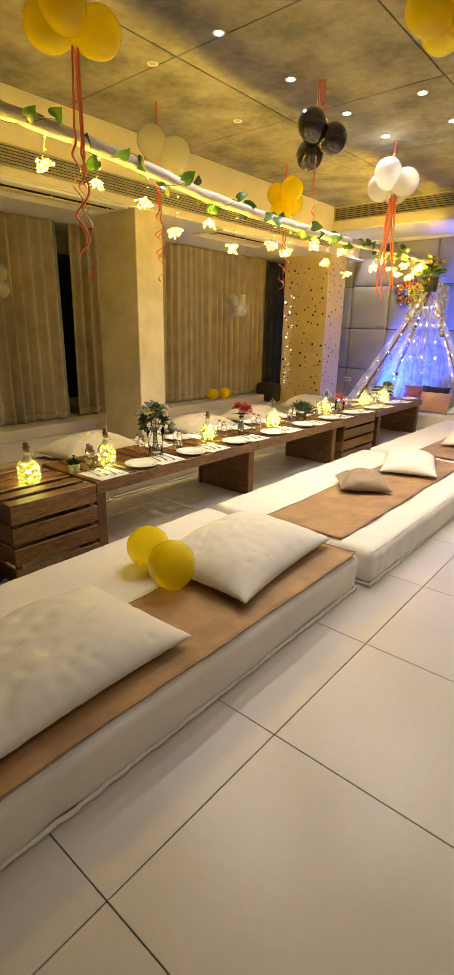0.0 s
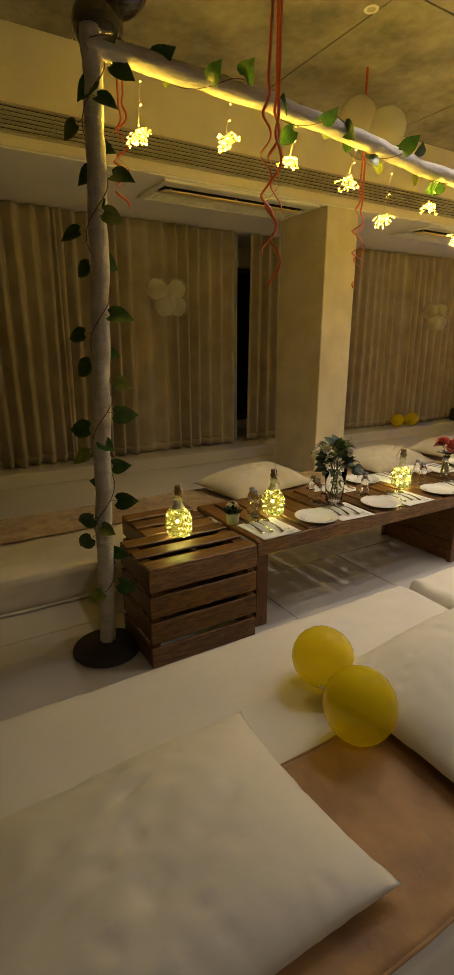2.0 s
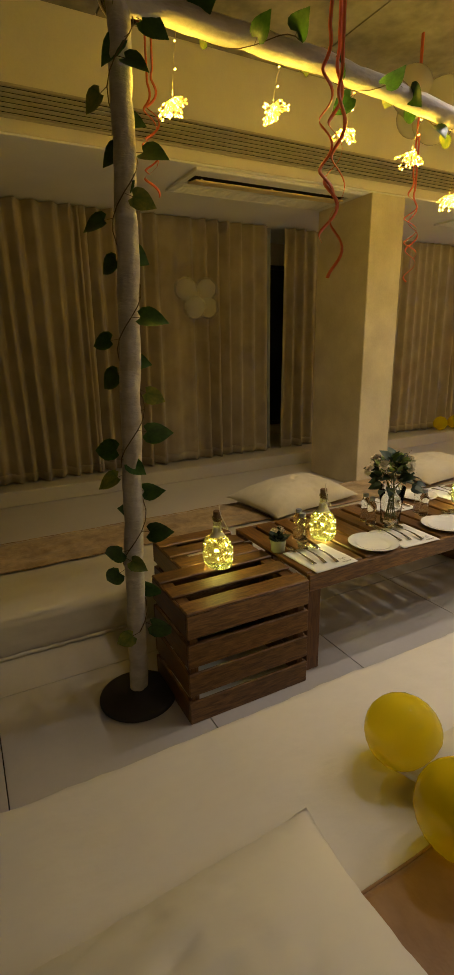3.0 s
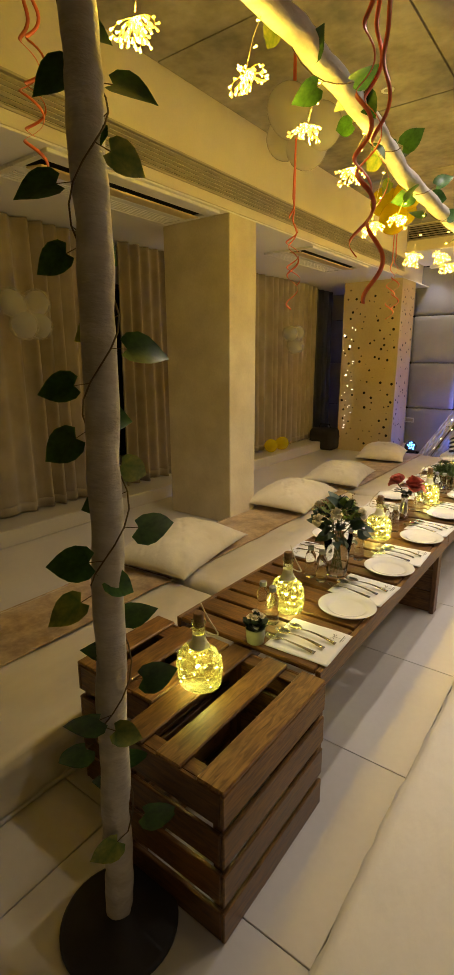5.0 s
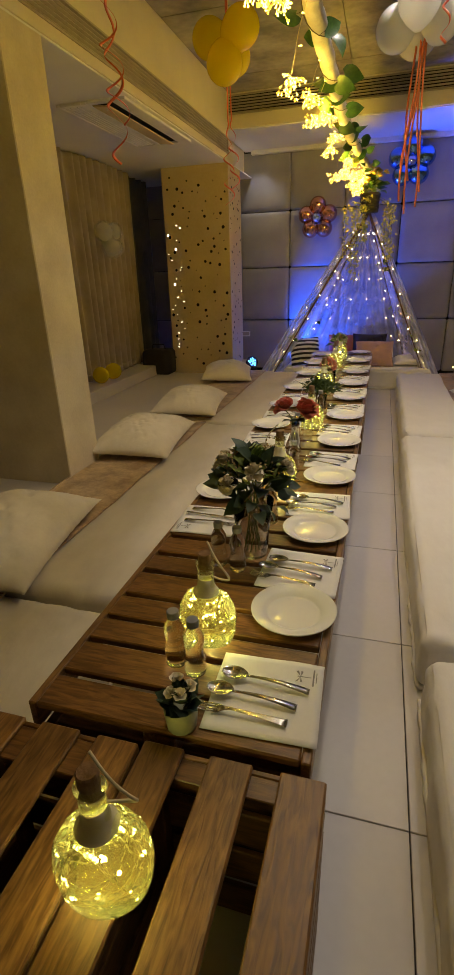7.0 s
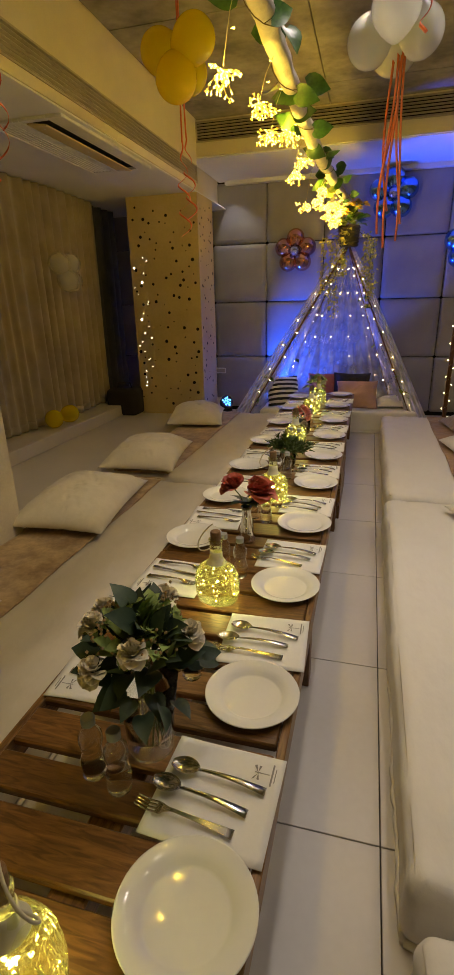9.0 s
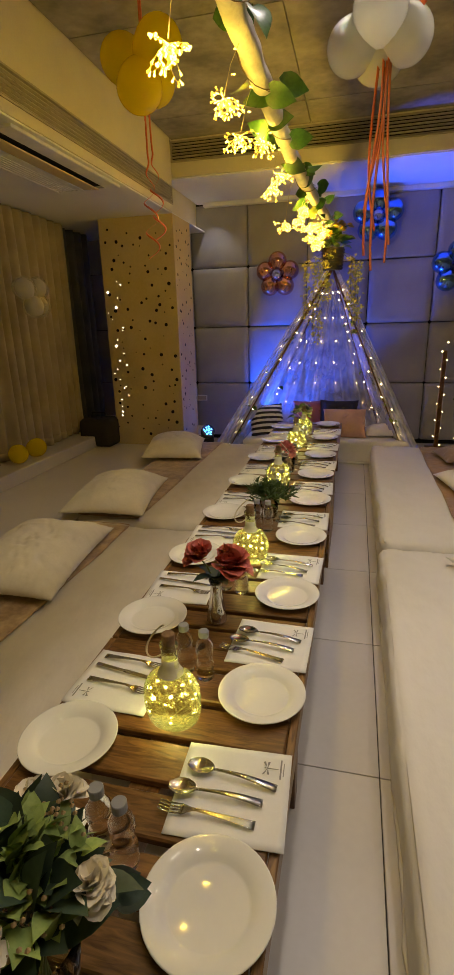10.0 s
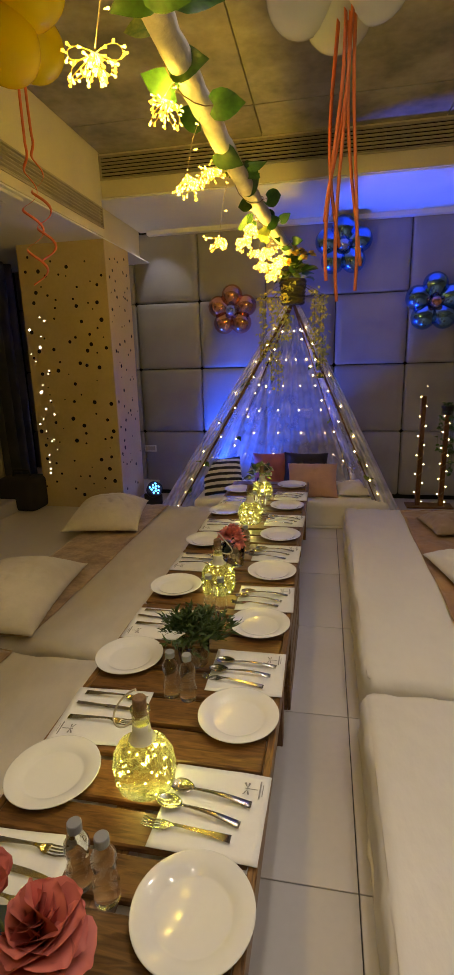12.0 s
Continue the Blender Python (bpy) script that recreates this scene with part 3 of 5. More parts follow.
crate(pose(-3.085, 5.725, 0), 0.68, 0.82, TOP - 0.001, 4, 3, "slatted wooden crate bridging two pallet tables", 6, 0.022, "x")


# ---- pillows ----
def pillow(name, w, d, h, at, mat, label, group, seed):
    ob = part(name, pillow_mesh(w, d, h, 60, seed), mat, smooth=True)
    ob.matrix_basis = at
    return tagged(ob, label, "pillow", group)


PR = "plump white cotton pillow lying on brown runner"
ZP = MH + 0.015
pillow("pillow", 0.68, 1.04, 0.18, pose(-1.60, 0.735, ZP, 0, 0, 2), M_PILLOW, PR, "white pillows", 1)
pillow("pillow", 0.68, 0.96, 0.19, pose(-1.65, 2.05, ZP, 0, 0, 5), M_PILLOW, PR, "white pillows", 2)
pillow("cushion", 0.42, 0.42, 0.14, pose(-1.76, 3.80, ZP, 0, 0, 35), M_BROWNPIL, "square brown satin cushion on white mattress", "", 3)
pillow("pillow", 0.5, 0.8, 0.15, pose(-1.72, 4.72, ZP, 0, 0, 20), M_PILLOW, PR, "white pillows", 4)
pillow("pillow", 0.5, 0.85, 0.15, pose(-1.62, 6.3, ZP, 0, 0, 10), M_PILLOW, PR, "white pillows", 5)
pillow("cushion", 0.45, 0.45, 0.14, pose(-1.58, 7.35, ZP, 0, 0, 10), M_BROWNPIL, "square brown satin cushion on brown runner", "", 6)
PL = "ivory velvet cushion resting on taupe runner"
for i, (x, y, r) in enumerate(((-4.36, 2.90, 10), (-4.39, 4.56, 7), (-4.42, 5.72, 9), (-4.50, 7.30, 14))):
    pillow("cushion", 0.62, 0.94, 0.185, pose(x, y, ZP + 0.005, 0, 2, r), M_CUSHION, PL, "ivory cushions on window side", 10 + i)


# ---- things on the table ----
ON = TOP + 0.0015
M_GLASS = paint("clear_glass", (0.95, 0.97, 0.96), (0.93, 0.95, 0.94), rough=0.04, transmission=1.0, ior=1.12, bump=0, rough_vary=0.02, coat=0.7)
M_PET = paint("clear_plastic", (0.95, 0.96, 0.96), (0.93, 0.95, 0.95), rough=0.05, transmission=1.0, ior=1.2, bump=0, rough_vary=0.02, coat=0.9)
M_CAP = paint("grey_cap", (0.30, 0.31, 0.34), rough=0.5, bump=0.05)
M_RED_TAG = paint("red_tag", (0.5, 0.09, 0.05), rough=0.6, bump=0)


def crackle_glass():
    m, t, p = material("crackled_yellow_glass")
    n, k = t.nodes, t.links
    co, vo = n.new("ShaderNodeTexCoord"), n.new("ShaderNodeTexVoronoi")
    vo.feature = "DISTANCE_TO_EDGE"
    vo.inputs["Scale"].default_value = 75
    mp = n.new("ShaderNodeMapping")
    mp.inputs["Scale"].default_value = (1, 1, 0.4)
    k.new(co.outputs["Object"], mp.inputs["Vector"])
    k.new(mp.outputs[0], vo.inputs["Vector"])
    bp = n.new("ShaderNodeBump")
    bp.inputs["Strength"].default_value, bp.inputs["Distance"].default_value = 0.9, 0.004
    k.new(vo.outputs["Distance"], bp.inputs["Height"])
    k.new(bp.outputs[0], p.inputs["Normal"])
    p.inputs["Base Color"].default_value = (0.93, 0.96, 0.52, 1)
    p.inputs["Roughness"].default_value = 0.12
    p.inputs["Transmission Weight"].default_value = 0.92
    p.inputs["IOR"].default_value = 1.3
    return m


M_CRACKLE = crackle_glass()
led = mesh_of(lathe([(0, -0.0032), (0.0026, -0.001), (0.0026, 0.0012), (0, 0.0032)], 7), "led", M_LED_BOTTLE, True)


def light_bottle(x, y, turn, seed):
    """A squat crackled bottle with a corked neck, paper sleeve, cord loop and a string of lights inside."""
    k = random.Random(seed)
    b = thing("light_bottle", pose(x, y, ON, 0, 0, turn), "corked crackled-glass bottle glowing with yellow fairy lights", "bottle lamp", "light bottles along the table")
    shape = Matrix.Diagonal((1.24, 0.98, 1.02, 1))
    prof = [(0, 0), (0.050, 0.0), (0.058, 0.006), (0.064, 0.03), (0.067, 0.07), (0.063, 0.105), (0.050, 0.133), (0.030, 0.150), (0.0205, 0.162), (0.0185, 0.19), (0.0185, 0.222), (0.021, 0.226), (0.021, 0.236), (0.0165, 0.236)]
    glass = part("glass", lathe(prof, 32), M_CRACKLE, b, "crackled yellowish glass", True, shape)
    glass.visible_shadow = False
    part("stopper", lathe([(0, 0.222), (0.0155, 0.222), (0.0165, 0.238), (0.018, 0.246), (0.018, 0.268), (0.016, 0.271), (0, 0.271)], 18), M_CORK, b, "dark cork stopper", False)
    part("sleeve", lathe([(0.036, 0.150), (0.0275, 0.163), (0.0225, 0.177), (0.0218, 0.196), (0.0198, 0.196), (0.0198, 0.177), (0.025, 0.163), (0.0335, 0.150)], 24), M_LABEL, b, "cream paper neck sleeve", True)
    loop = [(0.018 + 0.052 * math.sin(a) * (0.7 + 0.3 * math.sin(a)), 0.012 * math.sin(2 * a), 0.205 + 0.042 * (1 - math.cos(a)) - 0.035 * math.sin(a)) for a in [math.pi * i / 14 * 1.15 for i in range(15)]]
    part("cord_loop", tube(loop, 0.0028, 6), M_TWINE, b, "cream cord loop", True)
    pts, wires = [], []
    for i in range(46):
        a, z = i * 0.83 + k.uniform(-.4, .4), 0.012 + 0.125 * ((i * 7) % 46) / 46
        r = 0.058 * k.uniform(0.6, 1.0) * (1 if z < 0.1 else 0.7)
        wires.append((r * 1.2 * math.cos(a), r * 0.95 * math.sin(a), z))
    part("wire", tube(wires, 0.0006, 4), M_WIRE, b)
    for p in wires[::2]:
        part("bulb", led, None, b, at=Matrix.Translation(p) @ pose(0, 0, 0, k.uniform(0, 180), k.uniform(0, 180)))
    lamp("bottle_lamp", "POINT", (x, y, ON + 0.075), BOTTLE_W, (1.0, 0.86, 0.22), 0.004)


for i, (x, y, r) in enumerate(((-3.04, 1.53, 12), (-3.07, 2.17, -10), (-3.08, 3.30, 170), (-3.06, 4.30, 190), (-3.10, 5.45, 8), (-3.10, 6.52, 15), (-3.09, 7.12, 10))):
    light_bottle(x, y, r, i)


def water_bottle(x, y, turn):
    b = thing("water_bottle", pose(x, y, ON, 0, 0, turn), "small clear plastic water bottle with grey cap", "water bottle", "water bottle pairs")
    prof = [(0, 0), (0.024, 0), (0.028, 0.006), (0.0285, 0.018), (0.027, 0.022), (0.0285, 0.027), (0.0285, 0.05), (0.024, 0.066), (0.0225, 0.076), (0.025, 0.088), (0.0275, 0.1), (0.026, 0.118), (0.017, 0.135), (0.0135, 0.142), (0.0135, 0.152)]
    body = part("body", lathe(prof, 24), M_PET, b, "", True)
    body.visible_shadow = False
    part("cap", lathe([(0.0155, 0.146), (0.0158, 0.148), (0.0158, 0.164), (0.0145, 0.166), (0, 0.166)], 20), M_CAP, b, "grey screw cap")


for x, y in ((-3.06, 2.03), (-3.12, 2.05), (-3.08, 2.525), (-3.152, 2.545), (-3.04, 2.90), (-3.10, 2.92), (-3.04, 3.48), (-3.11, 3.50), (-3.04, 4.01), (-3.11, 4.03),
             (-3.04, 4.66), (-3.10, 4.67), (-3.05, 5.26), (-3.11, 5.28), (-3.05, 5.98), (-3.11, 6.0), (-3.04, 6.72), (-3.10, 6.74)):
    water_bottle(x, y, (x * 999) % 360)


# place settings
plate_prof = [(0, 0.004), (0.075, 0.004), (0.082, 0.006), (0.088, 0.012), (0.105, 0.017), (0.124, 0.0215), (0.127, 0.0215), (0.1275, 0.0195), (0.124, 0.0175), (0.09, 0.008), (0.08, 0.0), (0.0, 0.0)]
plate_mesh = mesh_of(lathe(plate_prof, 56), "plate", M_CHINA, True)


def plate(x, y):
    tagged(part("dinner_plate", plate_mesh, None, at=pose(x, y, ON, 0, 0, (y * 777) % 360)), "round white porcelain dinner plate with wide rim", "plate", "dinner plates")


def print_bars():
    bm = bmesh.new()
    for s in (-1, 1):                                  # small winged emblem
        for a, l in ((28, 0.02), (-8, 0.018)):
            c, d = math.cos(radians(a)) * s, math.sin(radians(a))
            vs = [bm.verts.new((px, py, 0)) for px, py in ((0, 0), (c * l - d * 0.003, d * l + 0.003), (c * l * 1.05, d * l), (c * l + d * 0.003, d * l - 0.003))]
            bm.faces.new(vs)
    box(bm, -0.0012, -0.026, -0.0001, 0.0012, 0.008, 0.0001)
    box(bm, -0.028, -0.034, -0.0001, 0.028, -0.030, 0.0001)
    box(bm, -0.018, -0.040, -0.0001, 0.018, -0.038, 0.0001)
    return bm


print_mesh = mesh_of(print_bars(), "print", M_PRINT)


def napkin_mesh(seed):
    def fn(u, v):
        x, y = (u - 0.5) * 0.262, (v - 0.5) * 0.25
        e = max(abs(u - 0.5), abs(v - 0.5)) * 2
        return Vector((x, y, 0.003 + 0.0022 * noise.noise((x * 9 + seed, y * 9, 0)) * e ** 3 + 0.002 * max(0, noise.noise((seed, u * 2, v * 2))) * e ** 4))
    return mesh_of(sheet_mesh(fn, 14, 14, 0.002), "napkin", M_PAPER, True)


napkins = [napkin_mesh(s * 3.7) for s in range(4)]


def spoon_mesh():
    bm = bmesh.new()
    n, m = 14, 10
    grid = {}
    for i in range(n + 1):                              # bowl
        u = i / n
        half = 0.0205 * math.sin(math.pi * (0.04 + 0.93 * u)) ** 0.6
        for j in range(m + 1):
            v = 2 * j / m - 1
            deep = 0.0085 * (1 - v * v) * math.sin(math.pi * min(1, 0.06 + u * 0.94)) ** 0.8
            grid[i, j] = bm.verts.new((-0.062 + 0.062 * u - 0.04, v * half, 0.0105 - deep))
    for i in range(n):
        for j in range(m):
            bm.faces.new((grid[i, j], grid[i + 1, j], grid[i + 1, j + 1], grid[i, j + 1]))
    last = None
    for i in range(17):                                 # handle
        u = i / 16
        x, w = -0.042 + 0.142 * u, 0.0036 + 0.0055 * u ** 1.6
        z = 0.010 + 0.006 * math.sin(math.pi * u) - 0.006 * u
        row = [bm.verts.new((x, s * w, z - abs(s) * 0.0006)) for s in (-1, 0, 1)]
        if last:
            for a in range(2):
                bm.faces.new((last[a], row[a], row[a + 1], last[a + 1]))
        last = row
    bmesh.ops.recalc_face_normals(bm, faces=bm.faces)
    bmesh.ops.solidify(bm, geom=bm.faces[:], thickness=0.0012)
    return bm


def fork_mesh():
    bm = bmesh.new()
    xs = [(-0.10 + 0.0055 * i, 0.0118 - 0.0012 * (i == 0), 0.008 - 0.005 * math.sin(math.pi * min(1, i / 10))) for i in range(9)]
    xs += [(-0.0495, 0.0118, 0.004), (-0.044, 0.0105, 0.0055), (-0.038, 0.007, 0.0075), (-0.030, 0.0042, 0.0095), (-0.02, 0.0034, 0.011)]
    xs += [(-0.02 + 0.12 * i / 10, 0.0034 + 0.006 * (i / 10) ** 1.6, 0.011 - 0.008 * (i / 10) ** 1.3) for i in range(1, 11)]
    rows = [[bm.verts.new((x, w * (2 * c / 7 - 1), z)) for c in range(8)] for x, w, z in xs]
    for i, (a, b) in enumerate(zip(rows, rows[1:])):
        for c in range(7):
            if i >= 8 or c % 2 == 0:
                bm.faces.new((a[c], b[c], b[c + 1], a[c + 1]))
    loose = [v for v in bm.verts if not v.link_faces]
    bmesh.ops.delete(bm, geom=loose, context="VERTS")
    bmesh.ops.solidify(bm, geom=bm.faces[:], thickness=0.0013)
    return bm


def knife_mesh():
    bm = bmesh.new()
    last = None
    for i in range(25):
        u = i / 24
        x = -0.11 + 0.22 * u
        lo, hi = (-0.008 * math.sin(math.pi * min(0.5, u * 1.4)) , 0.006) if u < 0.55 else (-0.005 - 0.003 * (u - 0.55), 0.005 + 0.003 * (u - 0.55))
        row = [bm.verts.new((x, y, 0.004 + 0.001 * (u > 0.55))) for y in (lo, (lo + hi) / 2, hi)]
        if last:
            for a in range(2):
                bm.faces.new((last[a], row[a], row[a + 1], last[a + 1]))
        last = row
    bmesh.ops.solidify(bm, geom=bm.faces[:], thickness=0.002)
    return bm


SPOON, FORK, KNIFE = mesh_of(spoon_mesh(), "spoon", M_STEEL, True), mesh_of(fork_mesh(), "fork", M_STEEL, True), mesh_of(knife_mesh(), "knife", M_STEEL, True)


def setting(x, y, side, seed):
    """A paper napkin with its cutlery; side 1 is the aisle side, -1 the window side."""
    k = random.Random(seed)
    base = pose(x, y, ON, 0, 0, (0 if side > 0 else 180) + k.uniform(-3, 3))
    nap = part("paper_napkin", napkins[seed % 4], None, at=base)
    tagged(nap, "square white paper napkin printed with a small grey emblem", "napkin", "paper napkins")
    part("print", print_mesh, None, nap, at=pose(0.075, 0.075, 0.0062, 0, 0, 90) @ Matrix.Diagonal((1.0, 1.0, 1, 1)))
    kinds = ((SPOON, "dessert_spoon", 0.035), (SPOON, "dessert_spoon", -0.02), (FORK, "fork", -0.072)) if side > 0 else ((FORK, "fork", 0.03), (KNIFE, "knife", -0.03), (FORK, "fork", -0.085))
    for i, (me, name, dy) in enumerate(kinds):
        at = base @ pose(-0.012 - 0.018 * i * (side > 0) + k.uniform(-.006, .006), dy, 0.006, 0, 0, k.uniform(-4, 4) - 5) @ Matrix.Diagonal((1.1, 1.12, 1.1, 1))
        tagged(part(name, me, None, at=at), "polished steel %s lying on a paper napkin" % name.replace("_", " "), name.split("_")[-1], "cutlery")


for i, y in enumerate((2.005, 2.57, 3.115, 3.695, 4.265, 4.845, 5.42, 5.99, 6.6, 7.25)):
    setting(-2.868, y - 0.01, 1, i)
for y in (2.328, 2.86, 3.43, 4.007, 4.59, 5.158, 5.705, 6.27, 6.93, 7.58):
    plate(-2.855 - 0.008 * max(0, y - 4), y)
for i, y in enumerate((2.86, 3.41, 4.0, 4.54, 5.12, 5.8, 6.45, 7.05)):
    setting(-3.29, y, -1, 20 + i)
for y in (3.15, 3.74, 4.28, 4.84, 5.46, 6.12, 6.75, 7.38):
    plate(-3.322, y + 0.012)


# ---- leaves and flowers ----
M_LEAF = paint("ivy_leaf", (0.06, 0.15, 0.022), (0.014, 0.055, 0.010), 0.36, scale=25, fine=90, bump=0.25, vary=0.35)
M_LEAF_V = paint("variegated_leaf", (0.36, 0.36, 0.06), (0.05, 0.13, 0.025), 0.42, scale=22, fine=70, bump=0.2, vary=0.2)
M_LEAF_D = paint("dark_green_leaf", (0.065, 0.105, 0.065), (0.022, 0.042, 0.03), 0.5, scale=20, bump=0.2, vary=0.35)
M_LEAF_G = paint("pale_green_petal", (0.36, 0.46, 0.15), (0.20, 0.29, 0.08), 0.6, scale=30, bump=0.15, vary=0.25)
M_LEAF_B = paint("fresh_green_blade", (0.10, 0.16, 0.045), (0.04, 0.08, 0.02), 0.5, scale=20, bump=0.2, vary=0.35)
M_STEM = paint("green_stem", (0.10, 0.12, 0.035), rough=0.6, bump=0.1)
M_VINE = paint("brown_vine", (0.12, 0.08, 0.035), rough=0.7, bump=0.2)
M_PETAL_W = paint("ivory_petal", (0.84, 0.79, 0.68), (0.74, 0.67, 0.52), 0.6, scale=30, bump=0.1, vary=0.12)
M_PETAL_R = paint("coral_rose_petal", (0.64, 0.19, 0.15), (0.44, 0.10, 0.085), 0.6, scale=25, bump=0.15, vary=0.15)
M_PETAL_P = paint("pink_petal", (0.78, 0.30, 0.26), (0.60, 0.17, 0.16), 0.6, scale=25, bump=0.15, vary=0.15)
M_SEED = paint("dried_seed", (0.42, 0.30, 0.16), rough=0.8, vary=0.2)
M_WIST = paint("yellow_green_blossom", (0.66, 0.60, 0.16), (0.36, 0.38, 0.08), 0.6, scale=30, vary=0.25)
M_YELLOW_F = paint("yellow_blossom", (0.72, 0.5, 0.08), (0.5, 0.3, 0.04), 0.6, scale=30, vary=0.2)


def leaf_bm(length, width, curl=0.25, heart=0.25, n=6):
    """A bent, pointed leaf with a folded midrib, stalk at the origin, along local y."""
    bm = bmesh.new()
    rows = []
    for u, f in ((0, 0.50), (0.1, 0.88), (0.28, 1.0), (0.5, 0.88), (0.7, 0.60), (0.87, 0.26), (1.0, 0.01)):
        w = width / 2 * f
        y, z = length * u, -curl * length * u * u
        back = 0.16 * heart * length * max(0, 1 - u / 0.25)
        rows.append([bm.verts.new((-w, y - back, z + w * 0.25)), bm.verts.new((0, y, z)), bm.verts.new((w, y - back, z + w * 0.25))])
    for a, b in zip(rows, rows[1:]):
        bm.faces.new((a[0], a[1], b[1], b[0]))
        bm.faces.new((a[1], a[2], b[2], b[1]))
    return bm


def petal_bm(length, width, cup):
    """A rounded, cupped petal, base at the origin, along local y."""
    bm = bmesh.new()
    rows = []
    for u, f in ((0, 0.22), (0.18, 0.62), (0.4, 0.95), (0.62, 1.0), (0.82, 0.82), (0.95, 0.5), (1.0, 0.2)):
        w = width / 2 * f
        rows.append([bm.verts.new((t * w, length * (u - 0.05 * t * t * u), length * cup * (u * (1.15 - 0.75 * u)) + 0.3 * w * t * t - 0.10 * length * max(0, u - 0.75) * 2)) for t in (-1, -0.5, 0, 0.5, 1)])
    for a, b in zip(rows, rows[1:]):
        for c in range(4):
            bm.faces.new((a[c], a[c + 1], b[c + 1], b[c]))
    return bm


def leaf_cloud(parent, name, kind, mats, label=""):
    """Many small leaves in one mesh."""
    src = LEAVES[kind]
    vs, fs = [v.co.copy() for v in src.vertices], [tuple(p.vertices) for p in src.polygons]
    verts, faces = [], []
    for m in mats:
        n = len(verts)
        verts += [m @ v for v in vs]
        faces += [tuple(i + n for i in f) for f in fs]
    me = bpy.data.meshes.new(name)
    me.from_pydata(verts, [], faces)
    me.materials.append(src.materials[0])
    me.shade_smooth()
    ob = part(name, me, None, parent, label)
    ob["kind"] = "stuff"
    return ob


def leaf_at(p, way, roll, scale):
    return Matrix.Translation(p) @ Vector(way).to_track_quat("Y", "Z").to_matrix().to_4x4() @ pose(0, 0, 0, 0, roll, 0) @ Matrix.Diagonal((scale, scale, scale, 1))


LEAVES = {}
for key, (l, w, c, h, m) in {"ivy": (0.085, 0.075, 0.3, 0.9, M_LEAF), "ivy_v": (0.08, 0.07, 0.25, 0.9, M_LEAF_V), "oval": (0.064, 0.05, 0.3, 0.4, M_LEAF_D),
                              "pale": (0.045, 0.038, 0.35, 0.5, M_LEAF_G), "small": (0.03, 0.022, 0.3, 0.5, M_LEAF), "blade": (0.038, 0.010, 0.4, 0.1, M_LEAF_B),
                              "petal_w": (0.026, 0.026, -0.5, 0.5, M_PETAL_W), "petal_r": (0.038, 0.042, -0.55, 0.5, M_PETAL_R), "petal_p": (0.036, 0.018, -0.35, 0.3, M_PETAL_P),
                              "wist": (0.03, 0.02, 0.3, 0.3, M_WIST), "yel": (0.024, 0.02, -0.3, 0.4, M_YELLOW_F), "succ": (0.045, 0.036, -0.2, 0.3, M_LEAF_D)}.items():
    LEAVES[key] = mesh_of(leaf_bm(l, w, c, h), "leaf", m, True)


for key, (l, w, c, m) in {"petal_w": (0.026, 0.030, 0.45, M_PETAL_W), "petal_r": (0.036, 0.044, 0.5, M_PETAL_R), "petal_p": (0.036, 0.018, 0.3, M_PETAL_P), "yel": (0.026, 0.026, 0.3, M_YELLOW_F)}.items():
    LEAVES[key] = mesh_of(petal_bm(l, w, c), "petal", m, True)


def put_leaf(parent, kind, p, way, roll=0.0, scale=1.0, name="leaf", face=None):
    if face is None:
        q = Vector(way).to_track_quat("Y", "Z").to_matrix().to_4x4()
    else:
        fy = Vector(way).normalized()
        fx = fy.cross(Vector(face)).normalized()
        q = Matrix((fx, fy, fx.cross(fy))).transposed().to_4x4()
    return part(name, LEAVES[kind], None, parent, at=Matrix.Translation(p) @ q @ pose(0, 0, 0, 0, roll, 0) @ Matrix.Diagonal((scale, scale, scale, 1)))


def dome(k, tilt=1.25):
    a, b = k.uniform(0, math.tau), k.uniform(0.0, tilt)
    return Vector((math.sin(b) * math.cos(a), math.sin(b) * math.sin(a), math.cos(b)))


def rose(parent, p, way, kind, k, rings=((4, 0.25), (5, 0.6), (6, 0.95)), scale=1.0):
    q = Vector(way).to_track_quat("Z", "Y")
    for n, open_ in rings:
        for i in range(n):
            a = math.tau * i / n + open_ * 3 + k.uniform(-.2, .2)
            d = q @ Vector((math.cos(a) * math.sin(open_), math.sin(a) * math.sin(open_), math.cos(open_)))
            off = q @ Vector((math.cos(a), math.sin(a), 0)) * 0.004 * scale
            put_leaf(parent, kind, Vector(p) + off, d, k.uniform(-15, 15), scale * k.uniform(0.85, 1.1), "petal")


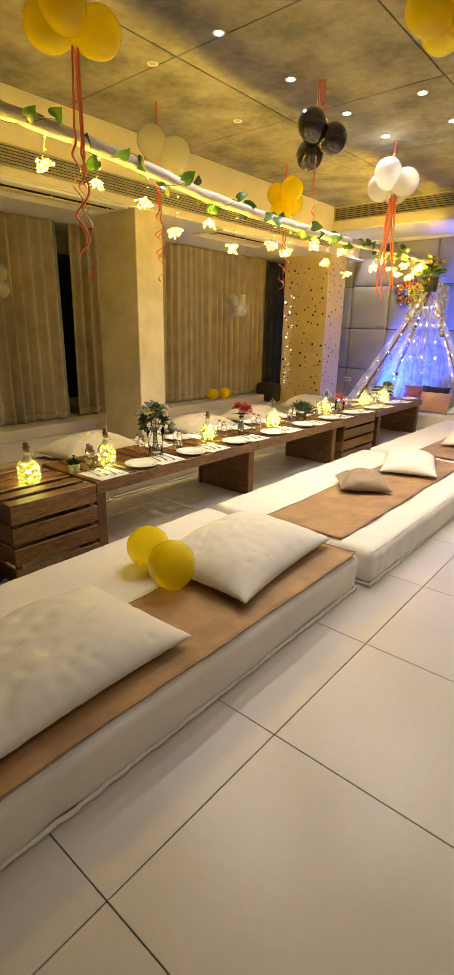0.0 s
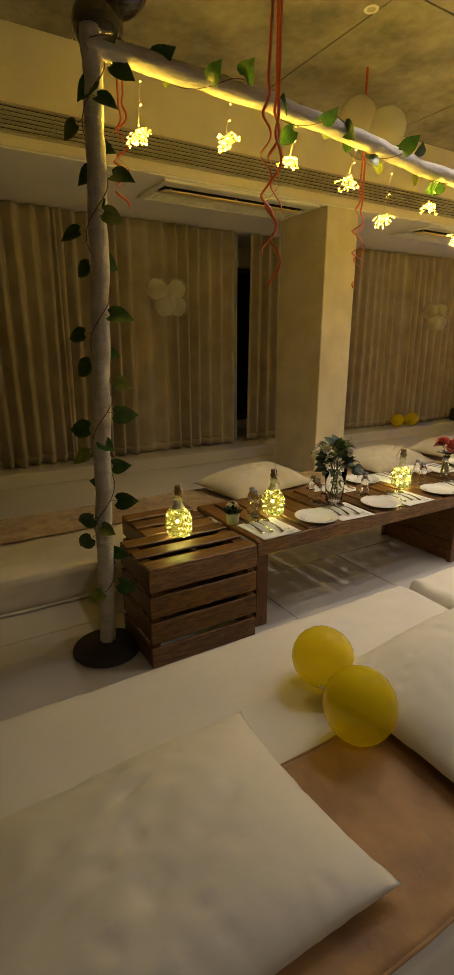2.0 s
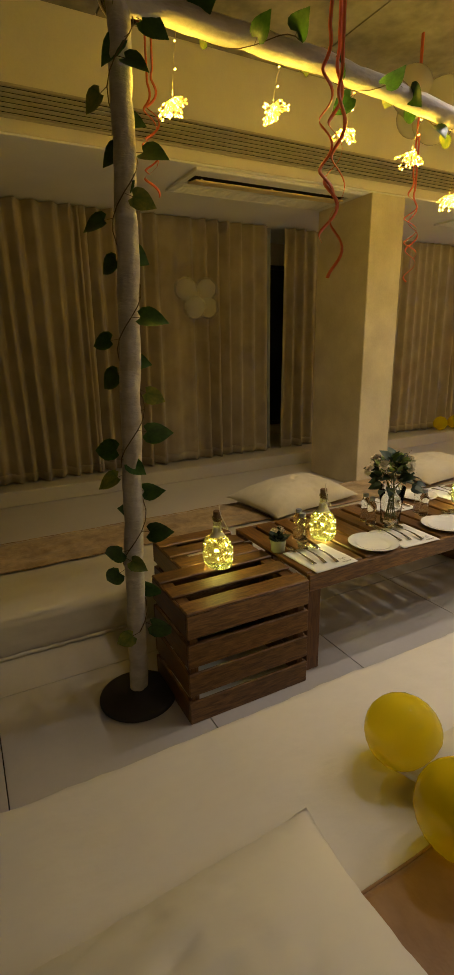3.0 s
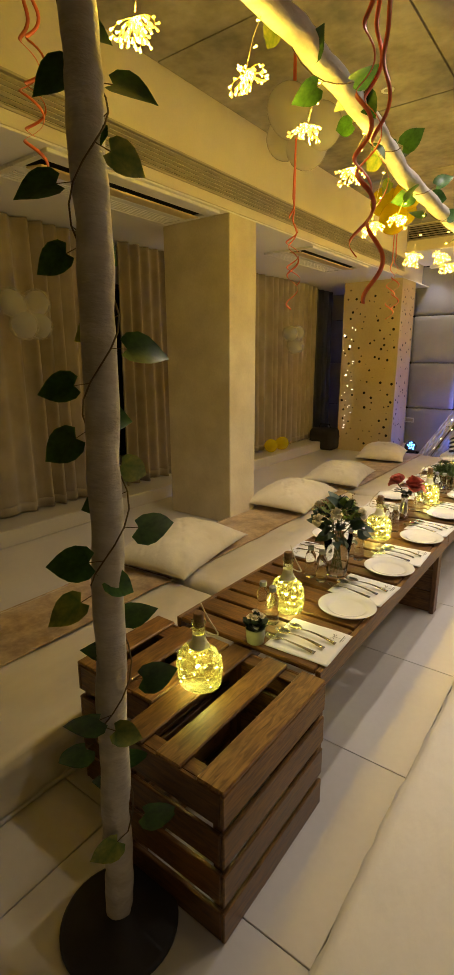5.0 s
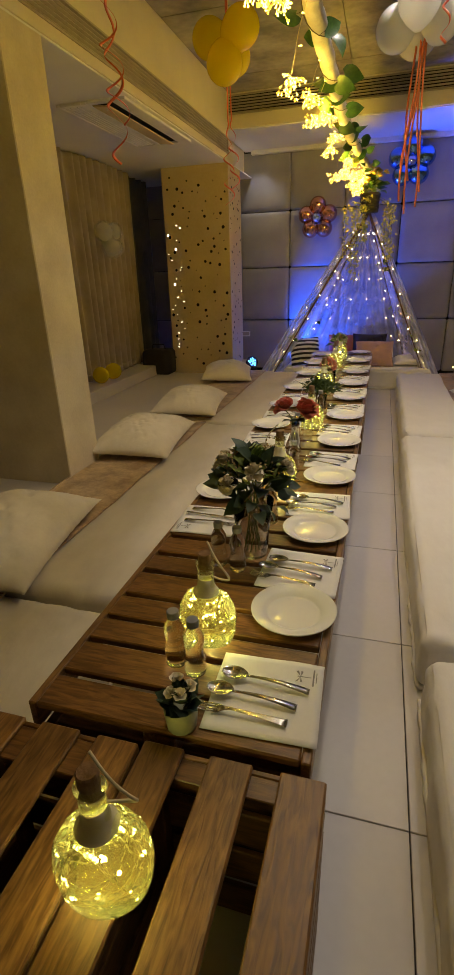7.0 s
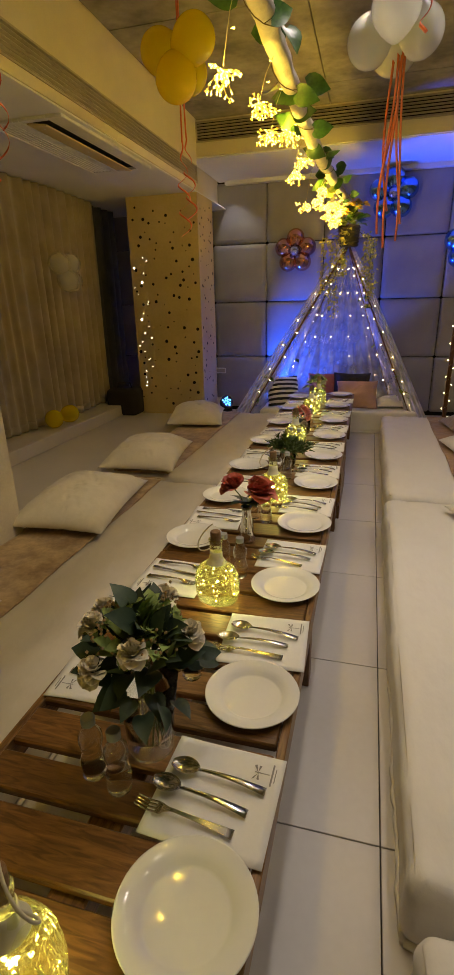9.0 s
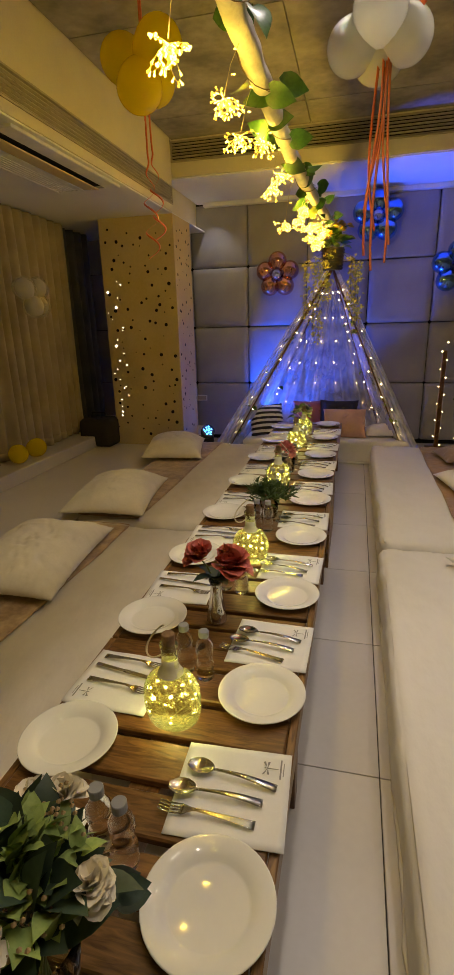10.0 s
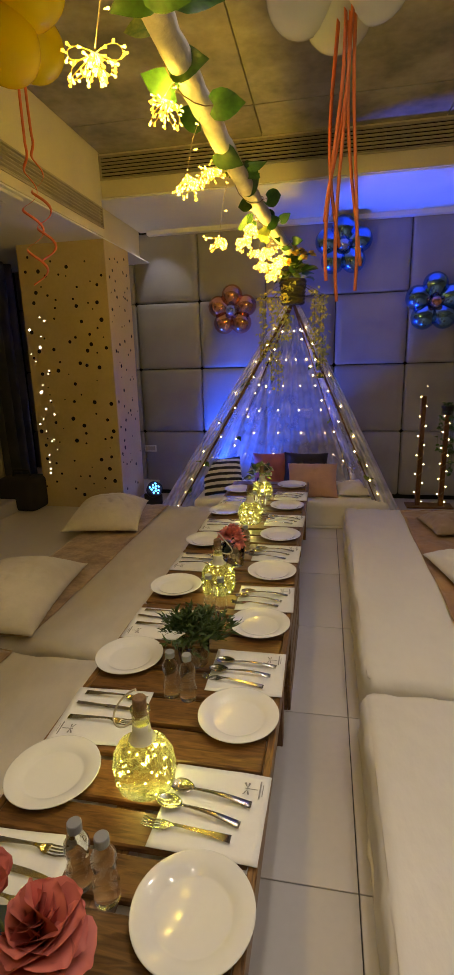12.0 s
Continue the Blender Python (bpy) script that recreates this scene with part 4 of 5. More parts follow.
def bouquet_vase(x, y):
    k = random.Random(41)
    v = thing("flower_vase", pose(x, y, ON) @ Matrix.Diagonal((1.1, 1.1, 1.22, 1)), "clear glass vase of white roses, hydrangea and eucalyptus", "vase")
    glass = part("vase", lathe([(0, 0), (0.045, 0), (0.05, 0.006), (0.055, 0.09), (0.068, 0.175), (0.0655, 0.175), (0.052, 0.09), (0.047, 0.01), (0, 0.01)], 32), M_GLASS, v, "clear tapered glass", True)
    glass.visible_shadow = False
    for i in range(12):
        a = math.tau * i / 12
        d = Vector((0.03 * math.cos(a), 0.03 * math.sin(a), 0.015))
        part("stem", tube([d, Vector((0.02 * math.cos(a + 2), 0.02 * math.sin(a + 2), 0.17)), dome(k, 1.0) * 0.09 + Vector((0, 0, 0.17))], 0.002, 5), M_STEM, v)
    c = Vector((0, 0, 0.195))
    for i in range(80):
        d = dome(k, 1.75)
        put_leaf(v, "oval", c + d * k.uniform(0.06, 0.12), (d + Vector((k.uniform(-.4, .4), k.uniform(-.4, .4), k.uniform(-.3, .2)))), k.uniform(-60, 60), k.uniform(0.65, 1.05))
    for i in range(95):
        d = (dome(k, 0.9) + Vector((0.15, -0.05, 0))).normalized()
        put_leaf(v, "pale", c + d * k.uniform(0.09, 0.12), d + Vector((k.uniform(-.8, .8), k.uniform(-.8, .8), 0)), k.uniform(-60, 60), k.uniform(0.6, 0.95), "petal")
    for a, b in ((2.8, 0.9), (3.6, 0.75), (0.0, 0.9), (5.0, 0.8), (1.4, 0.8), (4.3, 1.1), (2.0, 1.1)):
        d = Vector((math.sin(b) * math.cos(a), math.sin(b) * math.sin(a), math.cos(b)))
        rose(v, c + d * 0.135, d, "petal_w", k, ((4, 0.25), (5, 0.6), (7, 1.0), (7, 1.4)), 1.02)
    bead = mesh_of(lathe([(0, -0.004), (0.0035, 0), (0, 0.004)], 6), "seed", M_SEED)
    for a, b in ((4.2, 0.7), (3.0, 0.5), (5.4, 0.75), (1.0, 0.5)):
        d = Vector((math.sin(b) * math.cos(a), math.sin(b) * math.sin(a), math.cos(b)))
        for i in range(22):
            part("seed", bead, None, v, at=Matrix.Translation(c + d * 0.135 + Vector((k.gauss(0, .014), k.gauss(0, .014), k.gauss(0, .012)))))


bouquet_vase(-3.055, 2.645)


def succulent_pot(x, y):
    k = random.Random(5)
    v = thing("potted_plant", pose(x, y, ON), "small leafy plant with cream flowers in pale square pot", "potted plant")
    m = paint("pale_green_pot", (0.44, 0.46, 0.32), rough=0.5, bump=0.1)
    bm = lathe([(0, 0), (0.03, 0), (0.034, 0.004), (0.04, 0.062), (0.037, 0.064), (0.035, 0.055), (0, 0.055)], 28)
    part("pot", bm, m, v, "pale green glazed pot", True)
    for i in range(36):
        d = dome(k, 1.6)
        put_leaf(v, "succ", Vector((0, 0, 0.062)) + d * 0.018, d + Vector((0, 0, 0.15)), k.uniform(-30, 30), k.uniform(0.7, 1.15))
    for a in (0.3, 2.2, 4.2, 5.2):
        d = Vector((0.5 * math.cos(a), 0.5 * math.sin(a), 0.85))
        rose(v, Vector((0, 0, 0.07)) + d * 0.045, d, "petal_w", k, ((3, 0.3), (5, 0.9)), 0.7)


succulent_pot(-3.035, 1.865)


def rose_vase(x, y):
    k = random.Random(8)
    v = thing("flower_vase", pose(x, y, ON) @ Matrix.Diagonal((1.25, 1.25, 1.3, 1)), "slim silver vase holding coral artificial roses", "vase")
    part("vase", lathe([(0, 0), (0.027, 0), (0.03, 0.004), (0.026, 0.04), (0.017, 0.09), (0.0155, 0.11), (0.021, 0.128), (0.019, 0.128), (0.013, 0.11), (0, 0.1)], 28), M_STEEL, v, "mirror-bright silver vase", True)
    for (dx, dy, dz), s in (((0.045, -0.01, 0.175), 1.65), ((-0.05, 0.02, 0.18), 1.4)):
        part("stem", tube([(0, 0, 0.11), (dx * 0.5, dy * 0.5, 0.16), (dx, dy, dz)], 0.0025, 6), M_STEM, v)
        rose(v, (dx, dy, dz), (dx * 3, dy - 0.06, 0.2), "petal_r", k, ((3, 0.15), (4, 0.4), (5, 0.7), (6, 1.0), (6, 1.35)), s)
    for a in (0.4, 2.6, 4.0, 5.4):
        d = Vector((math.cos(a), math.sin(a), 0.5))
        put_leaf(v, "oval", Vector((0, 0, 0.135)), d, k.uniform(-20, 20), 1.2)


rose_vase(-3.085, 3.79)


def grass_pot(x, y):
    k = random.Random(9)
    v = thing("potted_plant", pose(x, y, ON) @ Matrix.Diagonal((1.2, 1.2, 1.15, 1)), "bushy fine-leaved green plant in clear glass pot", "potted plant")
    g = part("pot", lathe([(0, 0), (0.042, 0), (0.046, 0.005), (0.05, 0.075), (0.047, 0.075), (0.043, 0.008), (0, 0.008)], 28), M_GLASS, v, "clear glass pot", True)
    g.visible_shadow = False
    c = Vector((0, 0, 0.085))
    mats = []
    for i in range(95):
        d = dome(k, 1.55)
        d = Vector((d.x * 1.15, d.y * 1.15, d.z * 0.75))
        tip = c + d * k.uniform(0.07, 0.125)
        if i < 30:
            part("stem", tube([c + d * 0.01, c + d * 0.06 + Vector((0, 0, 0.015)), tip], 0.0011, 4), M_STEM, v)
        for j in range(11):
            p = c + (tip - c) * k.uniform(0.35, 1.0) + Vector((0, 0, 0.01))
            mats.append(leaf_at(p, d + Vector((k.uniform(-1, 1), k.uniform(-1, 1), k.uniform(-.5, .8))), k.uniform(0, 180), k.uniform(0.5, 0.95)))
    leaf_cloud(v, "foliage", "blade", mats, "dense fine green foliage")


grass_pot(-3.075, 4.87)


def pink_vase(x, y):
    k = random.Random(12)
    v = thing("flower_vase", pose(x, y, ON) @ Matrix.Diagonal((1.25, 1.25, 1.3, 1)), "glass jar of pebbles with pink daisy-like flowers", "vase")
    g = part("jar", lathe([(0, 0), (0.045, 0), (0.048, 0.005), (0.05, 0.085), (0.047, 0.085), (0.044, 0.008), (0, 0.008)], 28), M_GLASS, v, "clear glass jar", True)
    g.visible_shadow = False
    m = paint("pink_pebble", (0.55, 0.42, 0.33), rough=0.7, vary=0.3)
    peb = mesh_of(lathe([(0, -0.008), (0.009, -0.004), (0.010, 0.002), (0, 0.008)], 8), "pebble", m, True)
    for i in range(38):
        a, r = k.uniform(0, 6.28), 0.032 * math.sqrt(k.random())
        part("pebble", peb, None, v, at=pose(r * math.cos(a), r * math.sin(a), 0.018 + 0.055 * k.random(), k.uniform(0, 180), k.uniform(0, 90)))
    for i in range(7):
        d = dome(k, 1.1) if i else Vector((0, 0, 1))
        rose(v, Vector((0, 0, 0.09)) + d * 0.05, d, "petal_p", k, ((6, 0.3), (9, 0.8), (11, 1.25)), 1.05)
    for i in range(10):
        d = dome(k, 1.7)
        put_leaf(v, "oval", Vector((0, 0, 0.085)) + d * 0.03, d, 0, 0.8)


pink_vase(-3.09, 5.80)


def end_vase(x, y):
    k = random.Random(15)
    v = thing("flower_vase", pose(x, y, ON), "tall glass vase of green and ivory blooms", "vase")
    g = part("vase", lathe([(0, 0), (0.03, 0), (0.033, 0.005), (0.036, 0.13), (0.033, 0.13), (0.03, 0.01), (0, 0.01)], 28), M_GLASS, v, "clear glass", True)
    g.visible_shadow = False
    c = Vector((0, 0, 0.15))
    for i in range(50):
        d = dome(k, 1.7)
        put_leaf(v, k.choice(("oval", "pale", "pale")), c + d * k.uniform(0.04, 0.1), d + Vector((k.uniform(-.4, .4), k.uniform(-.4, .4), 0)), k.uniform(-60, 60), k.uniform(0.8, 1.3))
    for a, b in ((2.8, 1.0), (0.2, 1.0), (4.6, 0.9), (1.4, 0.6), (5.6, 1.2)):
        d = Vector((math.sin(b) * math.cos(a), math.sin(b) * math.sin(a), math.cos(b)))
        rose(v, c + d * 0.09, d, "petal_w", k, scale=1.1)


end_vase(-3.12, 7.30)


# ---- wrapped frame: standing post and long cross pole ----
def twisted(points, r, n=24, twist=14, depth=0.24):
    """A cloth-wound pole: a tube with spiral folds."""
    pts = [Vector(p) for p in points]
    fine = []
    for a, b in zip(pts, pts[1:]):
        m = max(2, int((b - a).length / 0.022))
        fine += [a.lerp(b, i / m) for i in range(m)]
    fine.append(pts[-1])
    bm = tube(fine, r, n)
    bm.verts.ensure_lookup_table()
    for i, p in enumerate(fine):
        for j in range(n):
            v = bm.verts[i * n + j]
            q = i * 0.42 + math.tau * j / n + 0.9 * noise.noise(p * 6)
            w = (abs(math.sin(q * 0.5)) ** 0.45 - 0.75) * depth + 0.10 * noise.noise(p * twist + Vector((j * 0.5, 0, 0)))
            v.co = p + (v.co - p) * (1 + w)
    return bm


POLE = [(-3.065, 1.19, 2.64), (-3.0, 2.0, 2.59), (-3.0, 2.6, 2.54), (-3.05, 3.2, 2.50), (-3.05, 4.0, 2.47), (-3.05, 5.0, 2.46), (-3.04, 6.0, 2.47), (-3.0, 7.0, 2.49), (-2.93, 7.75, 2.47)]


def on_pole(y):
    for a, b in zip(POLE, POLE[1:]):
        if a[1] <= y <= b[1]:
            return Vector(a).lerp(Vector(b), (y - a[1]) / (b[1] - a[1]))
    return Vector(POLE[-1])


frame_ = thing("decorated_frame", pose(0, 0, 0), "cloth-wrapped post on round black base carrying a long wrapped pole", "frame")
part("base", lathe([(0, 0), (0.165, 0), (0.17, 0.004), (0.17, 0.016), (0.16, 0.022), (0.05, 0.026), (0.045, 0.05), (0, 0.05)], 40, at=(-2.985, 1.085, 0)), M_BLACK, frame_, "round black iron base", True)
part("post", twisted([(-2.99, 1.092, 0.03), (-2.99, 1.11, 0.6), (-2.995, 1.14, 1.2), (-3.02, 1.18, 1.8), (-3.06, 1.21, 2.3), (-3.07, 1.22, 2.70)], 0.039), M_WRAP, frame_, "white cloth-wrapped post", True)
part("cross_pole", twisted(POLE, 0.040), M_WRAP, frame_, "white cloth-wrapped cross pole", True)

k = random.Random(77)
ivy = thing("ivy_garland", pose(0, 0, 0), "artificial ivy vine winding up the wrapped post", "garland", "ivy garlands")
vine = [(-2.99 - 0.075 * max(0, i / 60 - 0.4) / 0.6 + 0.048 * math.cos(i * 0.55), 1.10 + 0.12 * i / 60 + 0.048 * math.sin(i * 0.55), 0.35 + 2.25 * i / 60) for i in range(61)]
part("vine", tube(vine, 0.0022, 5), M_VINE, ivy, "", True)
for i in range(34):
    if i == 21:
        continue
    p = Vector(vine[min(60, int(i * 60 / 33))])
    side = 1 if i % 2 else -1
    d = Vector((0.5 * side + k.uniform(-.25, .25), 0.75 * side + k.uniform(-.3, .3), k.uniform(-.65, .05)))
    st = p + d.normalized() * 0.035
    part("stalk", tube([p, st], 0.0012, 4), M_VINE, ivy)
    face = Vector((0.85 + k.uniform(-.5, .5), -0.6 + k.uniform(-.5, .5), 0.25 + k.uniform(-.3, .4)))
    put_leaf(ivy, "ivy" if i % 5 else "ivy_v", st, d, 0, k.uniform(0.9, 1.2), face=face)
ivy = thing("ivy_garland", pose(0, 0, 0), "artificial ivy vine trailing along the wrapped cross pole", "garland", "ivy garlands")
vine = [on_pole(1.2 + 6.4 * i / 140) + Vector((0.048 * math.cos(i * 0.5), 0, 0.048 * math.sin(i * 0.5))) for i in range(141)]
part("vine", tube(vine, 0.002, 5), M_VINE, ivy, "", True)
for i in range(64):
    p = vine[min(140, int(i * 140 / 63))]
    side = 1 if i % 2 else -1
    d = Vector((side * 0.8 + k.uniform(-.4, .4), k.uniform(-.7, .7), k.uniform(-.8, .8)))
    st = p + d.normalized() * 0.03
    part("stalk", tube([p, st], 0.0012, 4), M_VINE, ivy)
    face = Vector((0.6 + k.uniform(-.6, .6), -0.7 + k.uniform(-.6, .6), -0.3 + k.uniform(-.5, .5)))
    put_leaf(ivy, "ivy" if i % 4 else "ivy_v", st, d, 0, k.uniform(0.85, 1.3), face=face)

# ---- hanging clusters of fairy lights ----
BULB = [(0, -0.0015), (0.0015, 0.0), (0.0018, 0.005), (0.0034, 0.009), (0.0030, 0.0115), (0, 0.013)]
bead = mesh_of(lathe(BULB, 7), "bulb", M_LED, True)
bead_hot = mesh_of(lathe(BULB, 7), "bulb", M_LED_HOT, True)
# the bulbs' yellow light on the wire is put into its colour
M_WIRE_LIT = paint("wire_painted_lit", (0.80, 0.66, 0.16), rough=0.35, bump=0)


def light_cluster(x, y, z, seed, loops, power):
    """One string of lights folded into loops and tied into a bunch, bulbs pointing outwards."""
    k = random.Random(seed)
    c = thing("hanging_light_cluster", pose(x, y, z), "bunched warm fairy lights hanging on a thin cord", "fairy lights", "hanging light clusters")
    top = on_pole(y) - Vector((x, y, z))
    part("cord", tube([(0, 0, 0.01), (top.x * 0.4, 0, top.z * 0.5), (top.x, 0, top.z - 0.03)], 0.0012, 4), M_WIRE, c)
    for f in (0.35, 0.7):
        part("bulb", bead_hot, None, c, at=Matrix.Translation((top.x * f + 0.006, 0, top.z * f)) @ pose(0, 0, 0, 0, 90 if f < 0.5 else -70, 0))
    yaw, ln = k.uniform(0, math.pi), k.uniform(0.9, 1.3)
    turn_ = pose(0, 0, 0, 0, 0, math.degrees(yaw))
    for j in range(loops):
        a = math.tau * j / loops + k.uniform(-.3, .3)
        d = turn_ @ Vector((math.cos(a) * ln, math.sin(a) * 0.75, k.uniform(-1.5, 0.3))).normalized()
        side = d.cross(Vector((k.gauss(0, 1), k.gauss(0, 1), k.gauss(0, 1)))).normalized()
        reach, wide = k.uniform(0.028, 0.072), k.uniform(0.008, 0.016)
        loop = [d * reach * math.sin(math.pi * i / 12) + side * wide * math.sin(math.tau * i / 12) + Vector((0, 0, -0.012 * math.sin(math.pi * i / 12))) for i in range(13)]
        part("wire", tube(loop, 0.0012, 4), M_WIRE_LIT, c)
        for i in (1, 3, 5, 6, 8, 10):
            out = (loop[i].normalized() + Vector((k.gauss(0, .5), k.gauss(0, .5), k.gauss(0, .5) - 0.2))).normalized()
            part("bulb", bead_hot if k.random() < 0.6 else bead, None, c, at=Matrix.Translation(loop[i]) @ out.to_track_quat("Z", "Y").to_matrix().to_4x4())
    lamp("cluster_lamp", "POINT", (x, y, z), power, (1.0, 0.65, 0.06), 0.02)


for i, (y, z) in enumerate(((1.42, 2.40), (1.84, 2.43), (2.21, 2.41), (2.61, 2.38), (2.92, 2.23), (3.34, 2.35), (3.64, 2.20), (4.2, 2.28), (4.46, 2.25), (4.97, 2.38), (5.2, 2.25), (5.55, 2.38),
                             (5.72, 2.15), (6.35, 2.28), (6.85, 2.30), (7.2, 2.38), (7.55, 2.35), (6.58, 2.40), (7.02, 2.26), (7.36, 2.25), (7.66, 2.40))):
    light_cluster(on_pole(y).x - 0.06, y, z, 100 + i, 15 if y > 6 else 11, STAR_W * (1.45 if y > 6 else 1.0))

# ---- tulle tent ----
APEX = Vector((-2.905, 7.95, 2.10))
FEET = [(-4.16, 7.98, 0.0), (-1.98, 8.08, 0.0), (-2.2, 8.92, 0.0), (-3.95, 8.94, 0.0)]
tent = thing("tulle_tent", pose(0, 0, 0), "teepee of wooden poles draped in sheer white tulle with fairy lights", "tent")
M_TULLE = veil("white_tulle", (0.85, 0.85, 0.88), 0.36)
M_TULLE_THICK = veil("gathered_tulle", (0.9, 0.9, 0.92), 0.7)
for f in FEET:
    d = APEX - Vector(f)
    part("pole", tube([Vector(f), Vector(f) + d * 0.5, APEX + d * 0.05], [0.021, 0.019, 0.017], 10), M_POLE, tent, "raw wooden pole", True)
small = mesh_of(lathe([(0, -0.0085), (0.0072, -0.003), (0.0072, 0.003), (0, 0.0085)], 8), "bulb", M_LED_SMALL, True)
k = random.Random(31)


def drape(a, b, gather, seed, mat, name="drape"):
    """Net hung from the apex, spreading to the line a-b, in folds."""
    a, b = Vector(a), Vector(b)
    out = (b - a).cross(Vector((0, 0, 1))).normalized()

    def fn(u, v):
        foot = a.lerp(b, u)
        p = APEX.lerp(foot, v)
        return p + out * (math.sin(u * gather + seed) * 0.035 + math.sin(u * gather * 2.3 + seed * 2) * 0.015) * (0.15 + v)
    part(name, sheet_mesh(fn, 70, 16, 0.0), mat, tent, "sheer white tulle", True)


drape(FEET[3], FEET[2], 60, 1, M_TULLE)
drape(FEET[0], FEET[3], 45, 2, M_TULLE)
drape(FEET[2], FEET[1], 45, 3, M_TULLE)
drape((-3.7, 8.93, 0.3), (-3.0, 8.93, 0.3), 40, 8, M_TULLE)
# gathered edges swept along the two front poles
for f, s, w in ((FEET[0], -1, 0.20), (FEET[1], 1, 0.19)):
    f = Vector(f)

    def fn(u, v, f=f, s=s, w=w):
        p = APEX.lerp(f, v)
        return p + Vector((s * w * (u - 0.15) * (0.15 + 0.85 * v ** 0.8), -0.03 + 0.018 * math.sin(u * 22 + v * 2), 0.02))
    part("gathered_edge", sheet_mesh(fn, 26, 20, 0.0), M_TULLE_THICK, tent, "gathered white tulle edge", True)
for fi, f in enumerate(FEET):
    f = Vector(f)
    wire, n = [], 26 if fi < 2 else 22
    for i in range(n + 1):
        p = APEX.lerp(f, 0.08 + 0.86 * i / n) + Vector((0.04 * math.cos(i * 1.7), -0.028 + 0.02 * math.sin(i * 1.7), 0.01))
        wire.append(p)
    part("light_wire", tube(wire, 0.0011, 4), M_WIRE, tent)
    for p in wire[1::2] if fi < 2 else wire[1:]:
        part("bulb", small, None, tent, at=Matrix.Translation(p + Vector((k.uniform(-.02, .02), -.008, 0))))
    for i in range(12 if fi < 2 else 7):
        p = APEX.lerp(f, k.uniform(0.15, 0.98))
        d = Vector((k.uniform(-1, 1), -0.6, k.uniform(-.8, .5)))
        put_leaf(tent, "ivy" if k.random() < 0.5 else "ivy_v", p + d.normalized() * 0.025, d, k.uniform(-50, 50), k.uniform(0.5, 0.85))
for j in range(4):                                   # strings inside the back drape
    x = -3.55 + j * 0.36
    wire = [APEX.lerp(Vector((x, 8.86, 0.35)), i / 14) + Vector((0.015 * math.sin(i * 2 + j), -0.03, 0)) for i in range(2, 15)]
    part("light_wire", tube(wire, 0.001, 4), M_WIRE, tent)
    for p in wire[::2]:
        part("bulb", small, None, tent, at=Matrix.Translation(p))

# basket of flowers at the crown, on top of the poles
bk = thing("flower_basket", pose(-2.905, 7.88, 2.06) @ Matrix.Diagonal((1.25, 1.25, 1.25, 1)), "black woven basket of yellow and green trailing flowers", "basket")
bm = lathe([(0, 0), (0.075, 0), (0.088, 0.16), (0.080, 0.16), (0.068, 0.012), (0, 0.012)], 24)
part("basket", bm, M_BLACK, bk, "black woven basket")
bm = bmesh.new()
for i in range(7):
    z = 0.012 + i * 0.022
    r = 0.077 + 0.013 * z / 0.16
    tube([(r * math.cos(math.tau * j / 24), r * math.sin(math.tau * j / 24), z + 0.004 * (-1) ** j) for j in range(25)], 0.006, 5, bm)
part("weave", bm, M_BLACK, bk)
k = random.Random(61)
for i in range(130):
    d = dome(k, 1.7)
    put_leaf(bk, k.choice(("ivy", "ivy_v", "small", "pale")), Vector((0, 0, 0.17)) + d * k.uniform(0.03, 0.16), d + Vector((k.uniform(-.6, .6), k.uniform(-.6, .6), k.uniform(-.5, .3))), k.uniform(-60, 60), k.uniform(0.6, 1.0))
for i in range(20):
    d = dome(k, 1.5)
    rose(bk, Vector((0, 0, 0.18)) + d * k.uniform(0.12, 0.19), d, "yel", k, ((4, 0.4), (6, 1.0)), 1.3)
for j, (dx, dy, ln) in enumerate(((-0.14, -0.08, 0.50), (-0.09, -0.11, 0.58), (-0.03, -0.12, 0.22), (0.15, -0.06, 0.36), (0.19, 0.0, 0.50), (-0.20, -0.04, 0.36), (0.21, -0.05, 0.40))):
    line = [(dx * min(1, i / 3), dy * min(1, i / 3), 0.18 - 0.015 * i - ln * i / 14) for i in range(15)]
    part("trailing_stem", tube(line, 0.0015, 4), M_STEM, bk)
    mats = []
    for i in range(130):
        u = k.uniform(2, 14)
        q = Vector(line[int(u)]) + Vector((k.gauss(0, .017), k.gauss(0, .017), k.uniform(-.02, .02)))
        mats.append(leaf_at(q, Vector((k.uniform(-1, 1), k.uniform(-1, 1), k.uniform(-1, .2))), k.uniform(-60, 60), k.uniform(0.6, 1.0)))
    leaf_cloud(bk, "trailing_blossom", "wist", mats, "yellow-green trailing blossom")

# cushions on the tent mattress
M_BLACKCLOTH = paint("black_cloth", (0.03, 0.026, 0.03), rough=0.8, bump=0.3)
M_PEACH = paint("peach_cloth", (0.62, 0.38, 0.27), rough=0.8, bump=0.3)
M_ROSE = paint("rose_cloth", (0.42, 0.13, 0.13), rough=0.8, bump=0.3)


